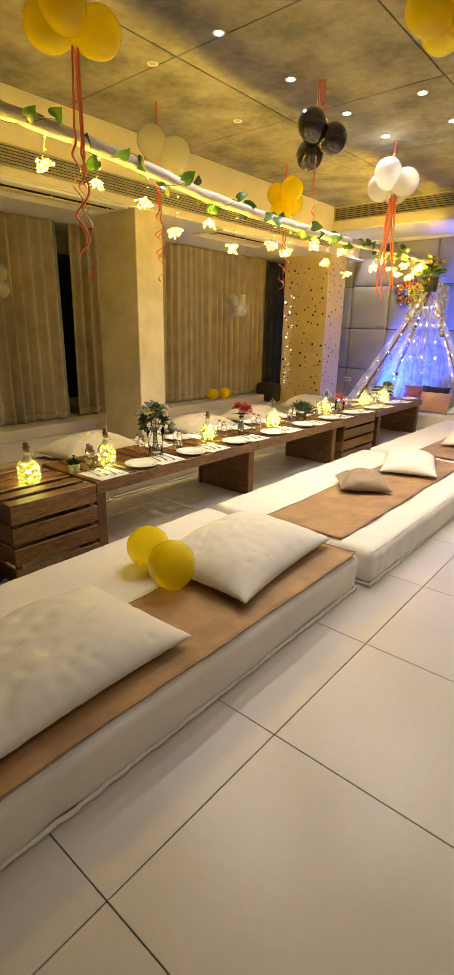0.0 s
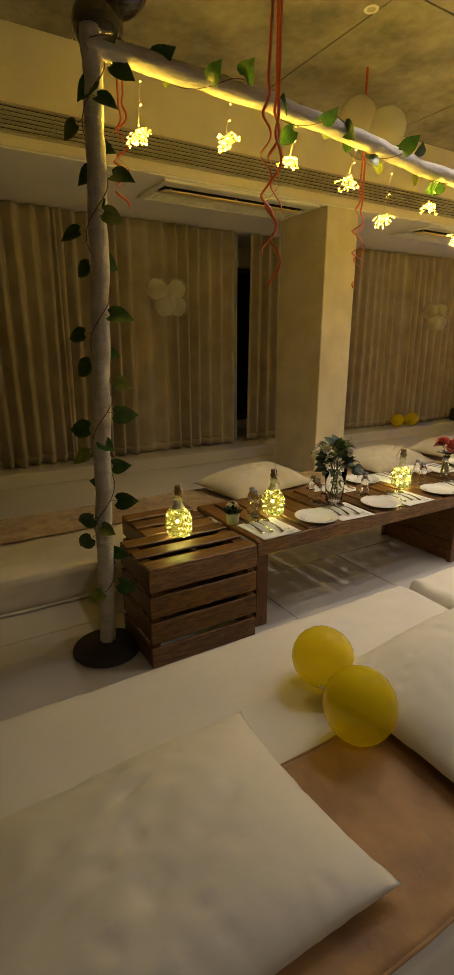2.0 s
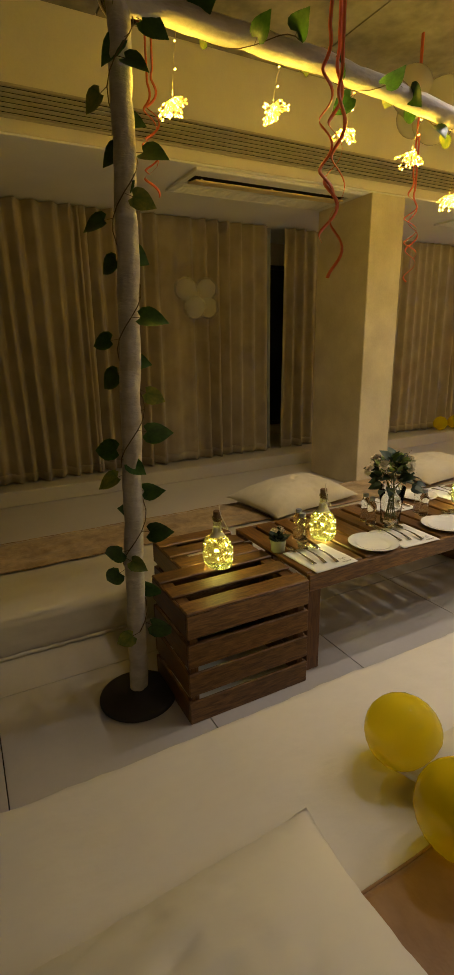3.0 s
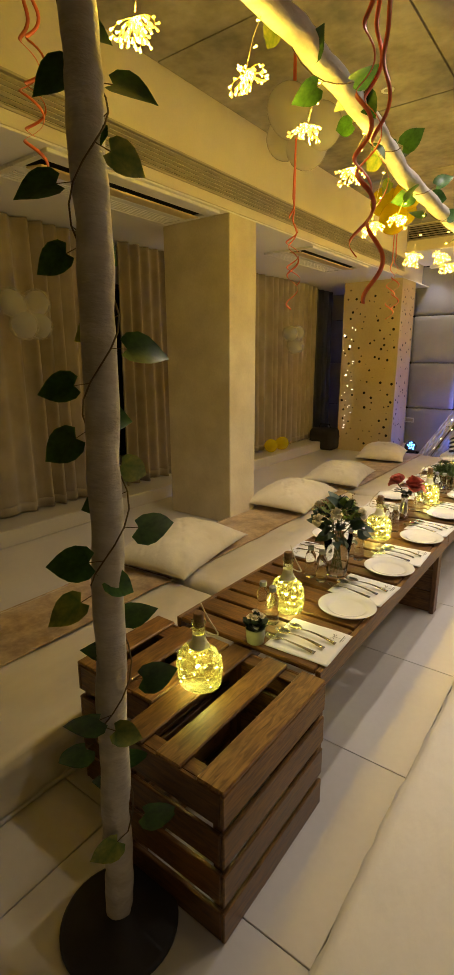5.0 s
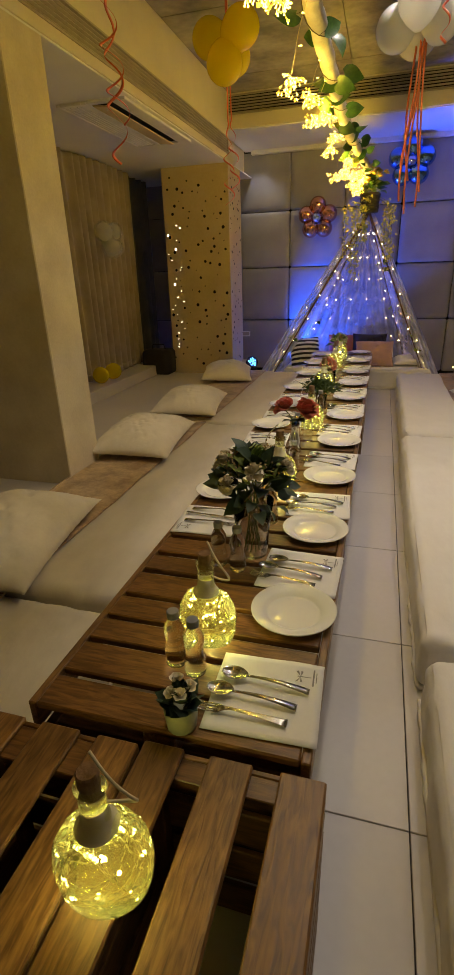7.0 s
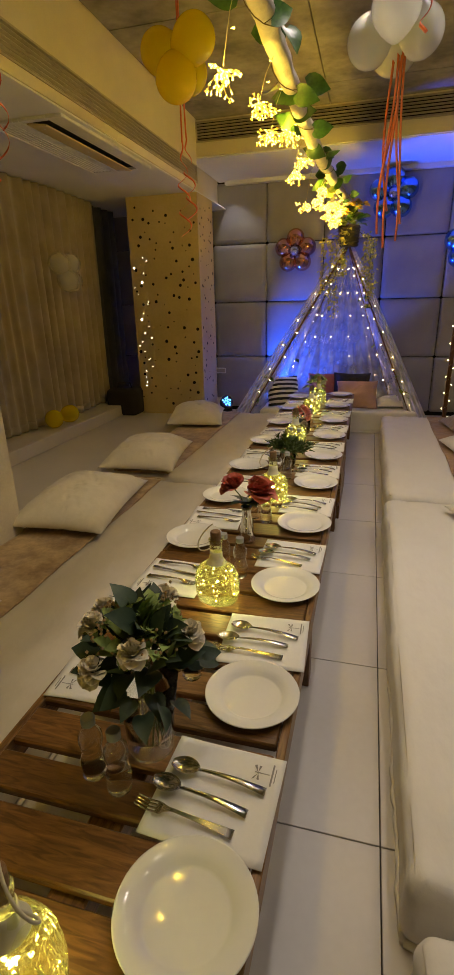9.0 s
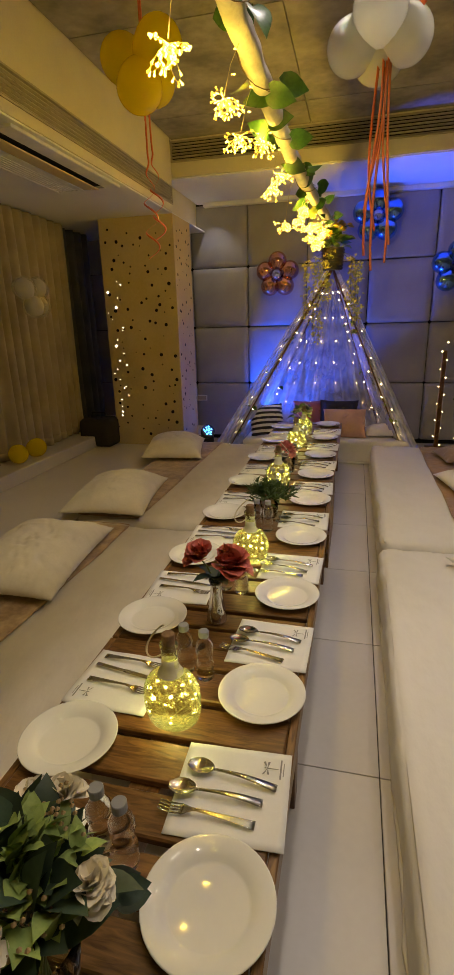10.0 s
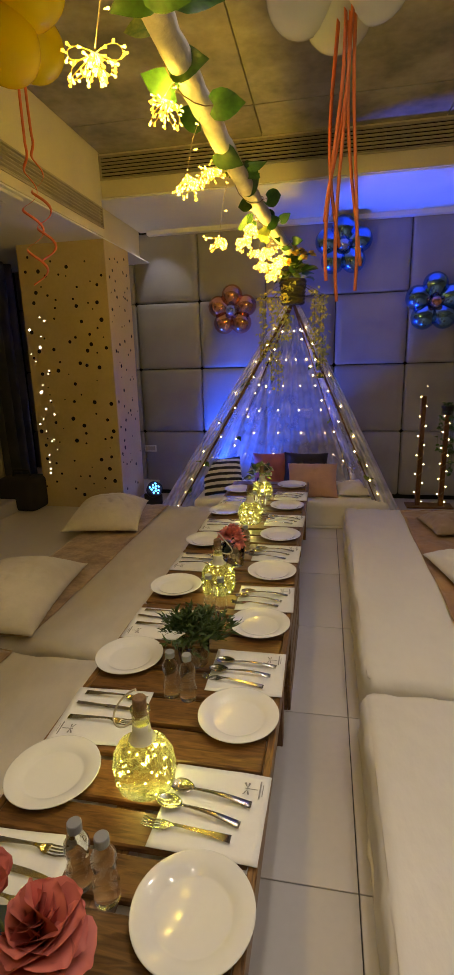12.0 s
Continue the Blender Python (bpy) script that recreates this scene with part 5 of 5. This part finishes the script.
def stripes():
    m, t, p = material("striped_cloth")
    n, l = t.nodes, t.links
    co, wv, rp = n.new("ShaderNodeTexCoord"), n.new("ShaderNodeTexWave"), n.new("ShaderNodeValToRGB")
    wv.bands_direction = "Y"
    wv.inputs["Scale"].default_value = 5.2
    wv.inputs["Distortion"].default_value = 0.3
    rp.color_ramp.interpolation = "CONSTANT"
    rp.color_ramp.elements[0].color, rp.color_ramp.elements[1].color = (0.02, 0.02, 0.028, 1), (0.75, 0.73, 0.7, 1)
    rp.color_ramp.elements[1].position = 0.5
    l.new(co.outputs["Object"], wv.inputs["Vector"])
    l.new(wv.outputs[0], rp.inputs[0])
    l.new(rp.outputs[0], p.inputs["Base Color"])
    p.inputs["Roughness"].default_value = 0.85
    return m


M_STRIPE = stripes()
for w, h, x, y, lean, turn, mat, lab, dy in (
        (0.44, 0.40, -3.66, 8.30, 62, 26, M_STRIPE, "black and white striped cushion leaning in tent", 0), (0.46, 0.42, -2.80, 8.46, 70, -4, M_BLACKCLOTH, "black cushion leaning in the tent", 0),
        (0.50, 0.40, -2.72, 8.26, 48, 3, M_PEACH, "peach cushion leaning in front of black one", 0), (0.42, 0.40, -3.15, 8.55, 68, 10, M_ROSE, "dusty rose cushion leaning in the tent", 0)):
    ob = pillow("cushion", w, h, 0.12, pose(x, y, 0.27 + 0.5 * h * math.sin(radians(lean)) - 0.02, lean, 0, turn), mat, lab, "cushions in the tent", w * 7)
pillow("pillow", 0.42, 0.34, 0.13, pose(-2.28, 8.3, 0.275, 0, 0, 8), M_PILLOW, "small white pillow lying in the tent", "", 44)
pillow("pillow", 0.42, 0.34, 0.13, pose(-3.75, 8.62, 0.275, 0, 0, -8), M_PILLOW, "small white pillow lying in the tent", "", 45)

# ---- balloons ----
def rubber(name, colour, rough=0.18, trans=0.0, alpha=1.0, metal=0.0):
    m, t, p = material(name)
    n, l = t.nodes, t.links
    co, ns, rp = n.new("ShaderNodeTexCoord"), n.new("ShaderNodeTexNoise"), n.new("ShaderNodeValToRGB")
    ns.inputs["Scale"].default_value = 9
    rp.color_ramp.elements[0].color, rp.color_ramp.elements[1].color = (*[c * 0.85 for c in colour], 1), (*colour, 1)
    l.new(co.outputs["Object"], ns.inputs["Vector"])
    l.new(ns.outputs[0], rp.inputs[0])
    l.new(rp.outputs[0], p.inputs["Base Color"])
    p.inputs["Roughness"].default_value, p.inputs["Metallic"].default_value = rough, metal
    p.inputs["Transmission Weight"].default_value, p.inputs["Alpha"].default_value = trans, alpha
    p.inputs["IOR"].default_value = 1.04 if trans else 1.5
    p.inputs["Coat Weight"].default_value, p.inputs["Coat Roughness"].default_value = (0.0, 0.1) if metal else (0.8, 0.05)
    p.inputs["Subsurface Weight"].default_value = 0.0 if (trans or metal) else 0.25
    p.inputs["Subsurface Radius"].default_value = (0.05, 0.04, 0.02)
    return m


B_BLACK = rubber("black_rubber", (0.012, 0.011, 0.012), 0.1)
B_CLEAR = rubber("clear_rubber", (0.85, 0.83, 0.76), 0.1, alpha=0.26)
B_ROSE, B_BLUE = rubber("rose_gold_foil", (0.72, 0.36, 0.26), 0.16, metal=1.0), rubber("chrome_blue", (0.20, 0.40, 0.86), 0.14, metal=1.0)
B_SILV = rubber("pale_blue_foil", (0.45, 0.5, 0.75), 0.2, metal=0.8)


def sheer_rubber(name, colour, through_light, clear, tinted):
    """Thin stretched rubber: glossy skin, light passing through, partly see-through."""
    m = rubber(name, colour, 0.08)
    n, l = m.node_tree.nodes, m.node_tree.links
    back, mix = n.new("ShaderNodeBsdfTranslucent"), n.new("ShaderNodeMixShader")
    back.inputs[0].default_value = (*colour, 1)
    mix.inputs[0].default_value = through_light
    l.new(n["Principled BSDF"].outputs[0], mix.inputs[1])
    l.new(back.outputs[0], mix.inputs[2])
    tint, both = n.new("ShaderNodeBsdfTransparent"), n.new("ShaderNodeMixShader")
    tint.inputs[0].default_value = (*tinted, 1)
    both.inputs[0].default_value = clear
    l.new(mix.outputs[0], both.inputs[1])
    l.new(tint.outputs[0], both.inputs[2])
    l.new(both.outputs[0], n["Material Output"].inputs["Surface"])
    return m


B_YEL = sheer_rubber("yellow_rubber", (0.93, 0.80, 0.006), 0.35, 0.46, (1.0, 0.90, 0.22))
B_MILK = sheer_rubber("milky_rubber", (0.80, 0.78, 0.70), 0.35, 0.55, (0.93, 0.92, 0.88))
B_WHITE = sheer_rubber("pearl_rubber", (0.86, 0.86, 0.82), 0.3, 0.12, (0.9, 0.9, 0.88))


def balloon_bm(r, stretch=1.18):
    """A balloon, knot down at local -z, middle at the origin."""
    prof = []
    for i in range(15):
        a = math.pi * i / 14
        z = math.cos(a)
        rr = math.sin(a) * (1 - 0.10 * (1 - z) * 0.6)
        prof.append((max(rr * r, 0 if i in (0,) else 0.004), z * r * (1 if z > 0 else stretch)))
    prof += [(0.009, -r * stretch - 0.006), (0.010, -r * stretch - 0.012), (0, -r * stretch - 0.010)]
    return lathe(prof, 22)


def ribbon(c, start, length, curl, seed, mat, width=0.006, sway=0.0):
    k = random.Random(seed)
    pts, ph = [], k.uniform(0, 6)
    for i in range(90):
        u = i / 89
        r = curl * 0.8 * min(1, max(0, u - 0.4) * 4)
        pts.append(Vector(start) + Vector((r * math.cos(u * 36 + ph) + sway * u * math.sin(u * 3 + ph), r * math.sin(u * 36 + ph) + sway * u * math.cos(u * 2 + ph), -length * u)))
    part("ribbon", tube(pts, width, 4, flat=0.12), mat, c, "thin curling ribbon", True)


M_RIB = paint("coral_ribbon", (0.72, 0.17, 0.09), (0.6, 0.12, 0.06), 0.35, bump=0.05)
M_RIB_O = paint("orange_ribbon", (0.80, 0.22, 0.06), (0.7, 0.17, 0.04), 0.35, bump=0.05)


def cluster(x, y, z, r, mat, label, offs, ribbons=(), group="balloon clusters", rib_mat=None, width=0.006, aim=None):
    top = max(o[2] for o in offs) * r + r
    if z > 3.0:
        z = CEIL + 0.004 - top
    c = thing("balloon_cluster", pose(x, y, z), label, "balloons", group)
    me = mesh_of(balloon_bm(r), "balloon", mat, True)
    for o in offs:
        o = Vector(o)
        d = aim or (o - Vector((0, 0, 0.02))).normalized()
        q = Vector(d).to_track_quat("Z", "Y").to_matrix().to_4x4()
        part("balloon", me, None, c, at=Matrix.Translation(o * r) @ q)
    for i, (dx, dy, ln, curl, sway) in enumerate(ribbons):
        ribbon(c, (dx, dy, -r * 0.5), ln, curl, i + x * 10, rib_mat or M_RIB, width, sway)
    return c


TRI = ((0.95, 0, 0.3), (-0.5, 0.85, 0.25), (-0.5, -0.85, 0.3))
FOUR = TRI + ((0, 0, -0.75),)
r = 0.138
yel = cluster(-2.65, 1.82, 2.93, 0.122, B_YEL, "yellow balloon cluster hung from the ceiling by coral ribbons", ((-0.75, -0.75, 0.15), (0.5, 0.75, 0.1), (0.5, -0.85, 0.5)), ((0.02, 0, 1.12, 0.030, 0), (-0.02, 0.01, 1.0, 0.034, 0.02), (0.0, -0.02, 0.85, 0.027, 0.03)))
for i in range(2):
    ribbon(yel, (0.02 * i, 0.02, CEIL - 2.925), 0.40, 0.0, 60 + i, M_RIB)
milk = cluster(-3.83, 3.42, 2.985, r, B_MILK, "milky clear balloon cluster under the concrete ceiling", ((0, -0.3, 0.4), (0.9, 0.8, -0.1), (-0.8, 0.9, -0.1), (0.1, 1.1, -0.6)), ((0, 0.05, 1.0, 0.045, 0), (0.03, 0, 0.85, 0.05, 0.02)))
black = cluster(-2.515, 3.95, 2.94, 0.12, B_BLACK, "glossy black balloon cluster hanging from the ceiling by red ribbons", ((0, -0.7, 0.75), (0.8, 0.55, 0.15), (-0.8, 0.5, -0.5)), ((0.0, 0, 0.55, 0.02, 0),))
for i in range(4):
    ribbon(black, (0.02 * i - 0.03, 0.02, CEIL - 2.935), 0.36, 0.045, 50 + i, M_RIB)
yel_far = cluster(-3.92, 5.55, 2.995, 0.14, B_YEL, "yellow balloon cluster beside the dropped bulkhead", ((-0.9, 0.3, 0.45), (0.85, -0.3, 0.5), (0.1, 0.9, -0.2), (0.0, -0.4, -0.85)), ((0, 0, 0.95, 0.05, 0), (0.02, 0.02, 0.85, 0.045, 0.02)))
pearl = cluster(-2.60, 5.55, 2.97, 0.145, B_WHITE, "pearl white balloon cluster with long orange ribbons", ((0, -0.5, 0.5), (-0.85, 0.35, -0.1), (0.9, 0.35, 0.0), (0.05, 0.8, -0.3)),
        ((0.03, 0.0, 0.98, 0.0, 0.07), (0.05, 0.01, 1.06, 0.0, 0.05), (0.01, 0.02, 0.84, 0.0, 0.06), (0.06, 0, 0.92, 0.0, -0.06), (0.04, 0.03, 0.76, 0.0, 0.07), (0.07, 0.02, 1.02, 0.0, 0.04)), rib_mat=M_RIB_O, width=0.010)
for j, (c, z) in enumerate(((milk, 2.985), (yel_far, 2.995), (pearl, 2.97))):
    for i in range(2):
        ribbon(c, (0.01 * i, 0.01, CEIL - z + 0.004), 0.34, 0.0, 70 + 3 * j + i, M_RIB)
cluster(-1.36, 3.42, 3.10, r, B_YEL, "yellow balloon cluster held against the concrete ceiling", TRI)
cluster(-3.78, 1.52, 3.05, r, B_BLACK, "glossy black balloon cluster against the concrete ceiling", ((0.6, 0.5, 0.4), (-0.5, 0.1, 0.2), (0.3, -0.3, -0.75)), ((0.0, 0.06, 0.85, 0.045, 0), (0.02, 0.08, 0.76, 0.04, 0.02)))
SQ = ((0, -0.85, 0.75), (0, 0.85, 0.8), (0.3, -0.3, -0.55), (0, 0.9, -0.5))
cluster(-5.75, 2.72, 1.93, 0.12, B_CLEAR, "clear balloon cluster tied to the curtain", SQ)
cluster(-5.75, 6.9, 1.85, 0.12, B_CLEAR, "clear balloon cluster tied to the curtain", SQ)
cluster(-5.75, 0.75, 1.95, 0.12, B_CLEAR, "clear balloon cluster tied to the curtain", SQ)
# clusters on the padded wall: ring of balloons round a small one
for x, z, mat, mid, lab, rr, n in ((-3.62, 2.13, B_ROSE, B_SILV, "rose gold foil balloon flower on the padded wall", 0.12, 5), (-1.55, 2.12, B_BLUE, B_ROSE, "chrome blue balloon flower on the padded wall", 0.13, 5),
                                   (-2.46, 2.70, B_BLUE, B_SILV, "chrome blue balloon flower on the padded wall", 0.13, 5)):
    c = thing("balloon_flower", pose(x, WALL_N - 0.13, z), lab, "balloons", "balloon flowers")
    me = mesh_of(balloon_bm(rr), "balloon", mat, True)
    for i in range(n):
        a = math.tau * (i + 0.25) / n
        d = Vector((math.cos(a), -0.25, math.sin(a)))
        part("balloon", me, None, c, at=Matrix.Translation(d * rr * 1.25) @ d.to_track_quat("Z", "Y").to_matrix().to_4x4())
    part("small_balloon", mesh_of(balloon_bm(0.065), "small_balloon", mid, True), None, c, at=pose(0, -0.12, 0, 90))


def loose_balloon(x, y, z, r, turn, label, mat=B_YEL, squash=1.0):
    me = mesh_of(balloon_bm(r, 1.12), "balloon", mat, True)
    ob = part("balloon", me, None, at=pose(x, y, z, *turn) @ Matrix.Diagonal((1, 1, squash, 1)))
    tagged(ob, label, "balloon", "loose yellow balloons")


loose_balloon(-1.98, 1.63, MH + 0.125, 0.122, (60, 20, 0), "translucent yellow balloon resting on white mattress")
loose_balloon(-1.70, 1.54, MH + 0.14, 0.128, (20, 10, 0), "translucent yellow balloon resting against a pillow")
loose_balloon(-5.74, 6.32, 0.325 + 0.1, 0.1, (70, 0, 30), "yellow balloon lying on the tiled sill below curtains")
loose_balloon(-5.73, 6.60, 0.325 + 0.1, 0.1, (70, 0, 100), "yellow balloon lying on the tiled sill below curtains")

# ---- fixtures ----
# pinholes of the clad column: raised discs painted dark as hole shade, some of them lit
k = random.Random(4)
hole = lathe([(0, -0.0015), (0.0165, -0.0015), (0.017, 0.0)], 12)
hole_shade_disc, hole_lit = mesh_of(hole, "pinhole", M_VOID_SHADE), mesh_of(lathe([(0, -0.003), (0.012, -0.003), (0.0125, 0.0)], 10), "lit_pinhole", glow("pinhole_glow", (1.0, 0.93, 0.8), 5))
spots = []
for i in range(150):
    x, z = k.uniform(-5.41, -4.62), k.uniform(0.3, 2.62)
    if all((x - a) ** 2 + (z - b) ** 2 > 0.0045 for a, b in spots):
        spots.append((x, z))
        s = k.uniform(0.35, 1.25)
        part("pinhole", hole_shade_disc, None, col, at=pose(x, 7.8395, z, 90) @ Matrix.Diagonal((s, s, 1, 1)) @ pose(0, 0, 0, 180))
for i in range(70):
    y, z, s = k.uniform(7.88, 8.38), k.uniform(0.3, 2.6), k.uniform(0.35, 1.0)
    part("pinhole", hole_shade_disc, None, col, at=pose(BX - 0.0035, y, z, 0, 90, 0) @ Matrix.Diagonal((s, s, 1, 1)) @ pose(0, 0, 0, 180))
for i in range(26):
    z = 0.55 + 1.5 * i / 25 + k.uniform(-.03, .03)
    x = -5.32 + k.uniform(-.09, .11)
    s = k.choice((0.35, 0.5, 0.6, 0.95))
    part("lit_pinhole", hole_lit, None, col, at=pose(x, 7.8395, z, 90) @ Matrix.Diagonal((s, s, 1, 1)) @ pose(0, 0, 0, 180))


def cassette_unit(y0, y1):
    """A ceiling air unit: shallow tray, return panel with ribs, and a yellow swing flap over an outlet plate painted
    dark as shade.
    """
    u = thing("air_conditioner", pose(-4.86, y0, SOFFIT - 0.012), "cream ceiling cassette air conditioner with yellow flap", "air conditioner", "ceiling air conditioners")
    L = y1 - y0
    bm = bmesh.new()
    for x0, x1 in ((-0.33, -0.30), (-0.115, -0.07), (0.13, 0.25)):
        box(bm, x0, 0, -0.022, x1, L, 0.0, 0.004)
    for ya, yb in ((0.0, 0.05), (L - 0.05, L)):
        box(bm, -0.30, ya, -0.021, -0.115, yb, 0.0, 0.004)
        box(bm, -0.07, ya, -0.021, 0.13, yb, 0.0, 0.004)
    part("frame", bm, M_PLASTIC, u, "cream plastic surround")
    part("return_panel", boxed(-0.298, 0.052, -0.016, -0.117, L - 0.052, -0.001, 0.003), M_WHITE, u, "white return panel")
    rib = mesh_of(boxed(-0.004, 0.06, -0.02, 0.004, L - 0.06, -0.0162, 0.001), "rib", M_PLASTIC)
    for i in range(5):
        part("rib", rib, None, u, at=pose(-0.27 + 0.031 * i, 0, 0))
    part("outlet", boxed(-0.068, 0.052, -0.004, 0.128, L - 0.052, -0.001), M_VOID_SHADE, u, "plate painted dark as the outlet's shade")
    part("flap", boxed(-0.075, 0.07, -0.012, 0.075, L - 0.07, 0.0, 0.005, 2), M_FLAP, u, "yellow swing flap", at=pose(0.018, 0, -0.020, 0, 7, 0))
    for y in (0.14, L / 2, L - 0.1):
        part("flap_hinge", boxed(0.02, y, -0.035, 0.032, y + 0.018, -0.004, 0.002), M_PLASTIC, u)


M_FLAP = paint("yellow_plastic", (0.74, 0.60, 0.30), (0.64, 0.50, 0.24), 0.45, scale=3, bump=0.03)
cassette_unit(2.22, 3.72)
cassette_unit(5.22, 6.66)
cassette_unit(-0.75, 0.75)

s = thing("wall_socket", pose(-4.70, WALL_N - 0.033, 0.55), "white double wall socket on padded wall", "socket")
part("plate", boxed(-0.075, -0.01, 0, 0.075, 0, 0.08, 0.003), M_PLASTIC, s)
part("inset", boxed(-0.06, -0.012, 0.015, 0.06, -0.0101, 0.065), M_GRILLE, s)

# blue stage lamp on the floor behind the mattress
p = thing("stage_lamp", pose(-4.46, 8.38, 0.0), "small black floor lamp with blue leds", "stage lamp")
part("body", lathe([(0, 0), (0.07, 0), (0.085, 0.05), (0.085, 0.11), (0.075, 0.11), (0.07, 0.1), (0, 0.1)], 24), M_BLACK, p, "", False, pose(0, 0, 0.22, 55, 0, 35))
part("bracket", boxed(-0.1, -0.02, 0, 0.1, 0.02, 0.2, 0.004), M_BLACK, p)
dot = mesh_of(lathe([(0, 0.004), (0.008, 0.003), (0.011, 0)], 10), "led", M_BLUE_LED, True)
for i in range(12):
    a, rr = i * 2.4, 0.018 * math.sqrt(i + 0.4)
    part("led", dot, None, p, at=pose(0, 0, 0.22, 55, 0, 35) @ pose(rr * math.cos(a), rr * math.sin(a), 0.101))
lamp("blue_stage_lamp", "SPOT", (-4.40, 8.46, 0.33), 400, (0.015, 0.10, 1.0), 0.04, (-3.4, 8.78, 1.0), 78, 0.8)
lamp("blue_up_lamp", "SPOT", (-1.95, 8.5, 0.4), 360, (0.012, 0.08, 1.0), 0.04, (-1.85, 8.4, 3.0), 34, 0.4)
lamp("wall_washer", "SPOT", (-4.45, 8.78, 3.0), 10, (0.95, 0.9, 0.95), 0.03, (-4.45, 8.95, 0), 100, 0.6)

# wooden posts with fairy lights, right of the tent
for j, (x, h) in enumerate(((-1.60, 1.2), (-1.36, 1.0))):
    s = thing("lit_wooden_post", pose(x, 8.85, 0), "square wooden post wound with warm fairy lights", "post", "lit wooden posts")
    part("post", boxed(-0.024, -0.024, 0, 0.024, 0.024, h, 0.004), M_WOOD_Z, s, "reddish timber post")
    part("foot", boxed(-0.12, -0.1, 0, 0.12, 0.1, 0.02, 0.004), M_WOOD_X, s)
    wire = [(0.036 * math.cos(i * 0.8), 0.036 * math.sin(i * 0.8), 0.05 + (h - 0.05) * i / 50) for i in range(51)]
    part("light_wire", tube(wire, 0.0012, 4), M_WIRE, s)
    for q in wire[::4]:
        part("bulb", small, None, s, at=Matrix.Translation(Vector(q) * 1.12))
k = random.Random(90)
s = thing("hanging_plant", pose(-1.36, 8.85, 1.0), "dark trailing fern on top of wooden post", "plant")
part("pot", lathe([(0, 0), (0.05, 0), (0.065, 0.09), (0.058, 0.09), (0.045, 0.012), (0, 0.012)], 20), M_BLACK, s)
for i in range(14):
    a = k.uniform(0, 6.28)
    line = [Vector((0.05 * math.cos(a) * min(1.6, 0.4 + j / 3), 0.05 * math.sin(a) * min(1.6, 0.4 + j / 3), 0.1 + 0.06 * math.sin(j * 0.8) - 0.05 * j * (0.6 + 0.6 * (i % 3)))) for j in range(9)]
    part("frond", tube(line, 0.0015, 4), M_STEM, s)
    for q in line:
        for e in range(3):
            put_leaf(s, "small", q, Vector((k.uniform(-1, 1), k.uniform(-1, 1), k.uniform(-.8, .5))), k.uniform(-60, 60), k.uniform(0.8, 1.3))

# dark bag on the platform behind the clad column
b = thing("travel_bag", pose(-5.62, 7.75, PLAT), "black fabric bag standing on the raised platform", "bag")
part("body", soft_box(0.42, 0.3, 0.34, 0.06, 8, 0.01, 3), M_BLACKCLOTH, b, "", True)
part("handle", tube([(-0.1, 0, 0.33), (-0.08, 0, 0.40), (0.08, 0, 0.40), (0.1, 0, 0.33)], 0.01, 6), M_BLACKCLOTH, b, "", True)


# ---- floor tiles ----
floor = bpy.data.objects["floor"]
tile = mesh_of(boxed(-0.398, -0.398, -0.012, 0.398, 0.398, 0.0, 0.0015), "tile", M_TILE)
for i in range(-5, 6):
    for j in range(-6, 11):
        x, y = -0.88 + 0.8 * i + 0.4, 0.51 + 0.8 * j + 0.4
        if -5.0 < x < E0 - 0.2 and S0 < y < WALL_N:
            part("tile", tile, None, floor, at=pose(x, y, 0))
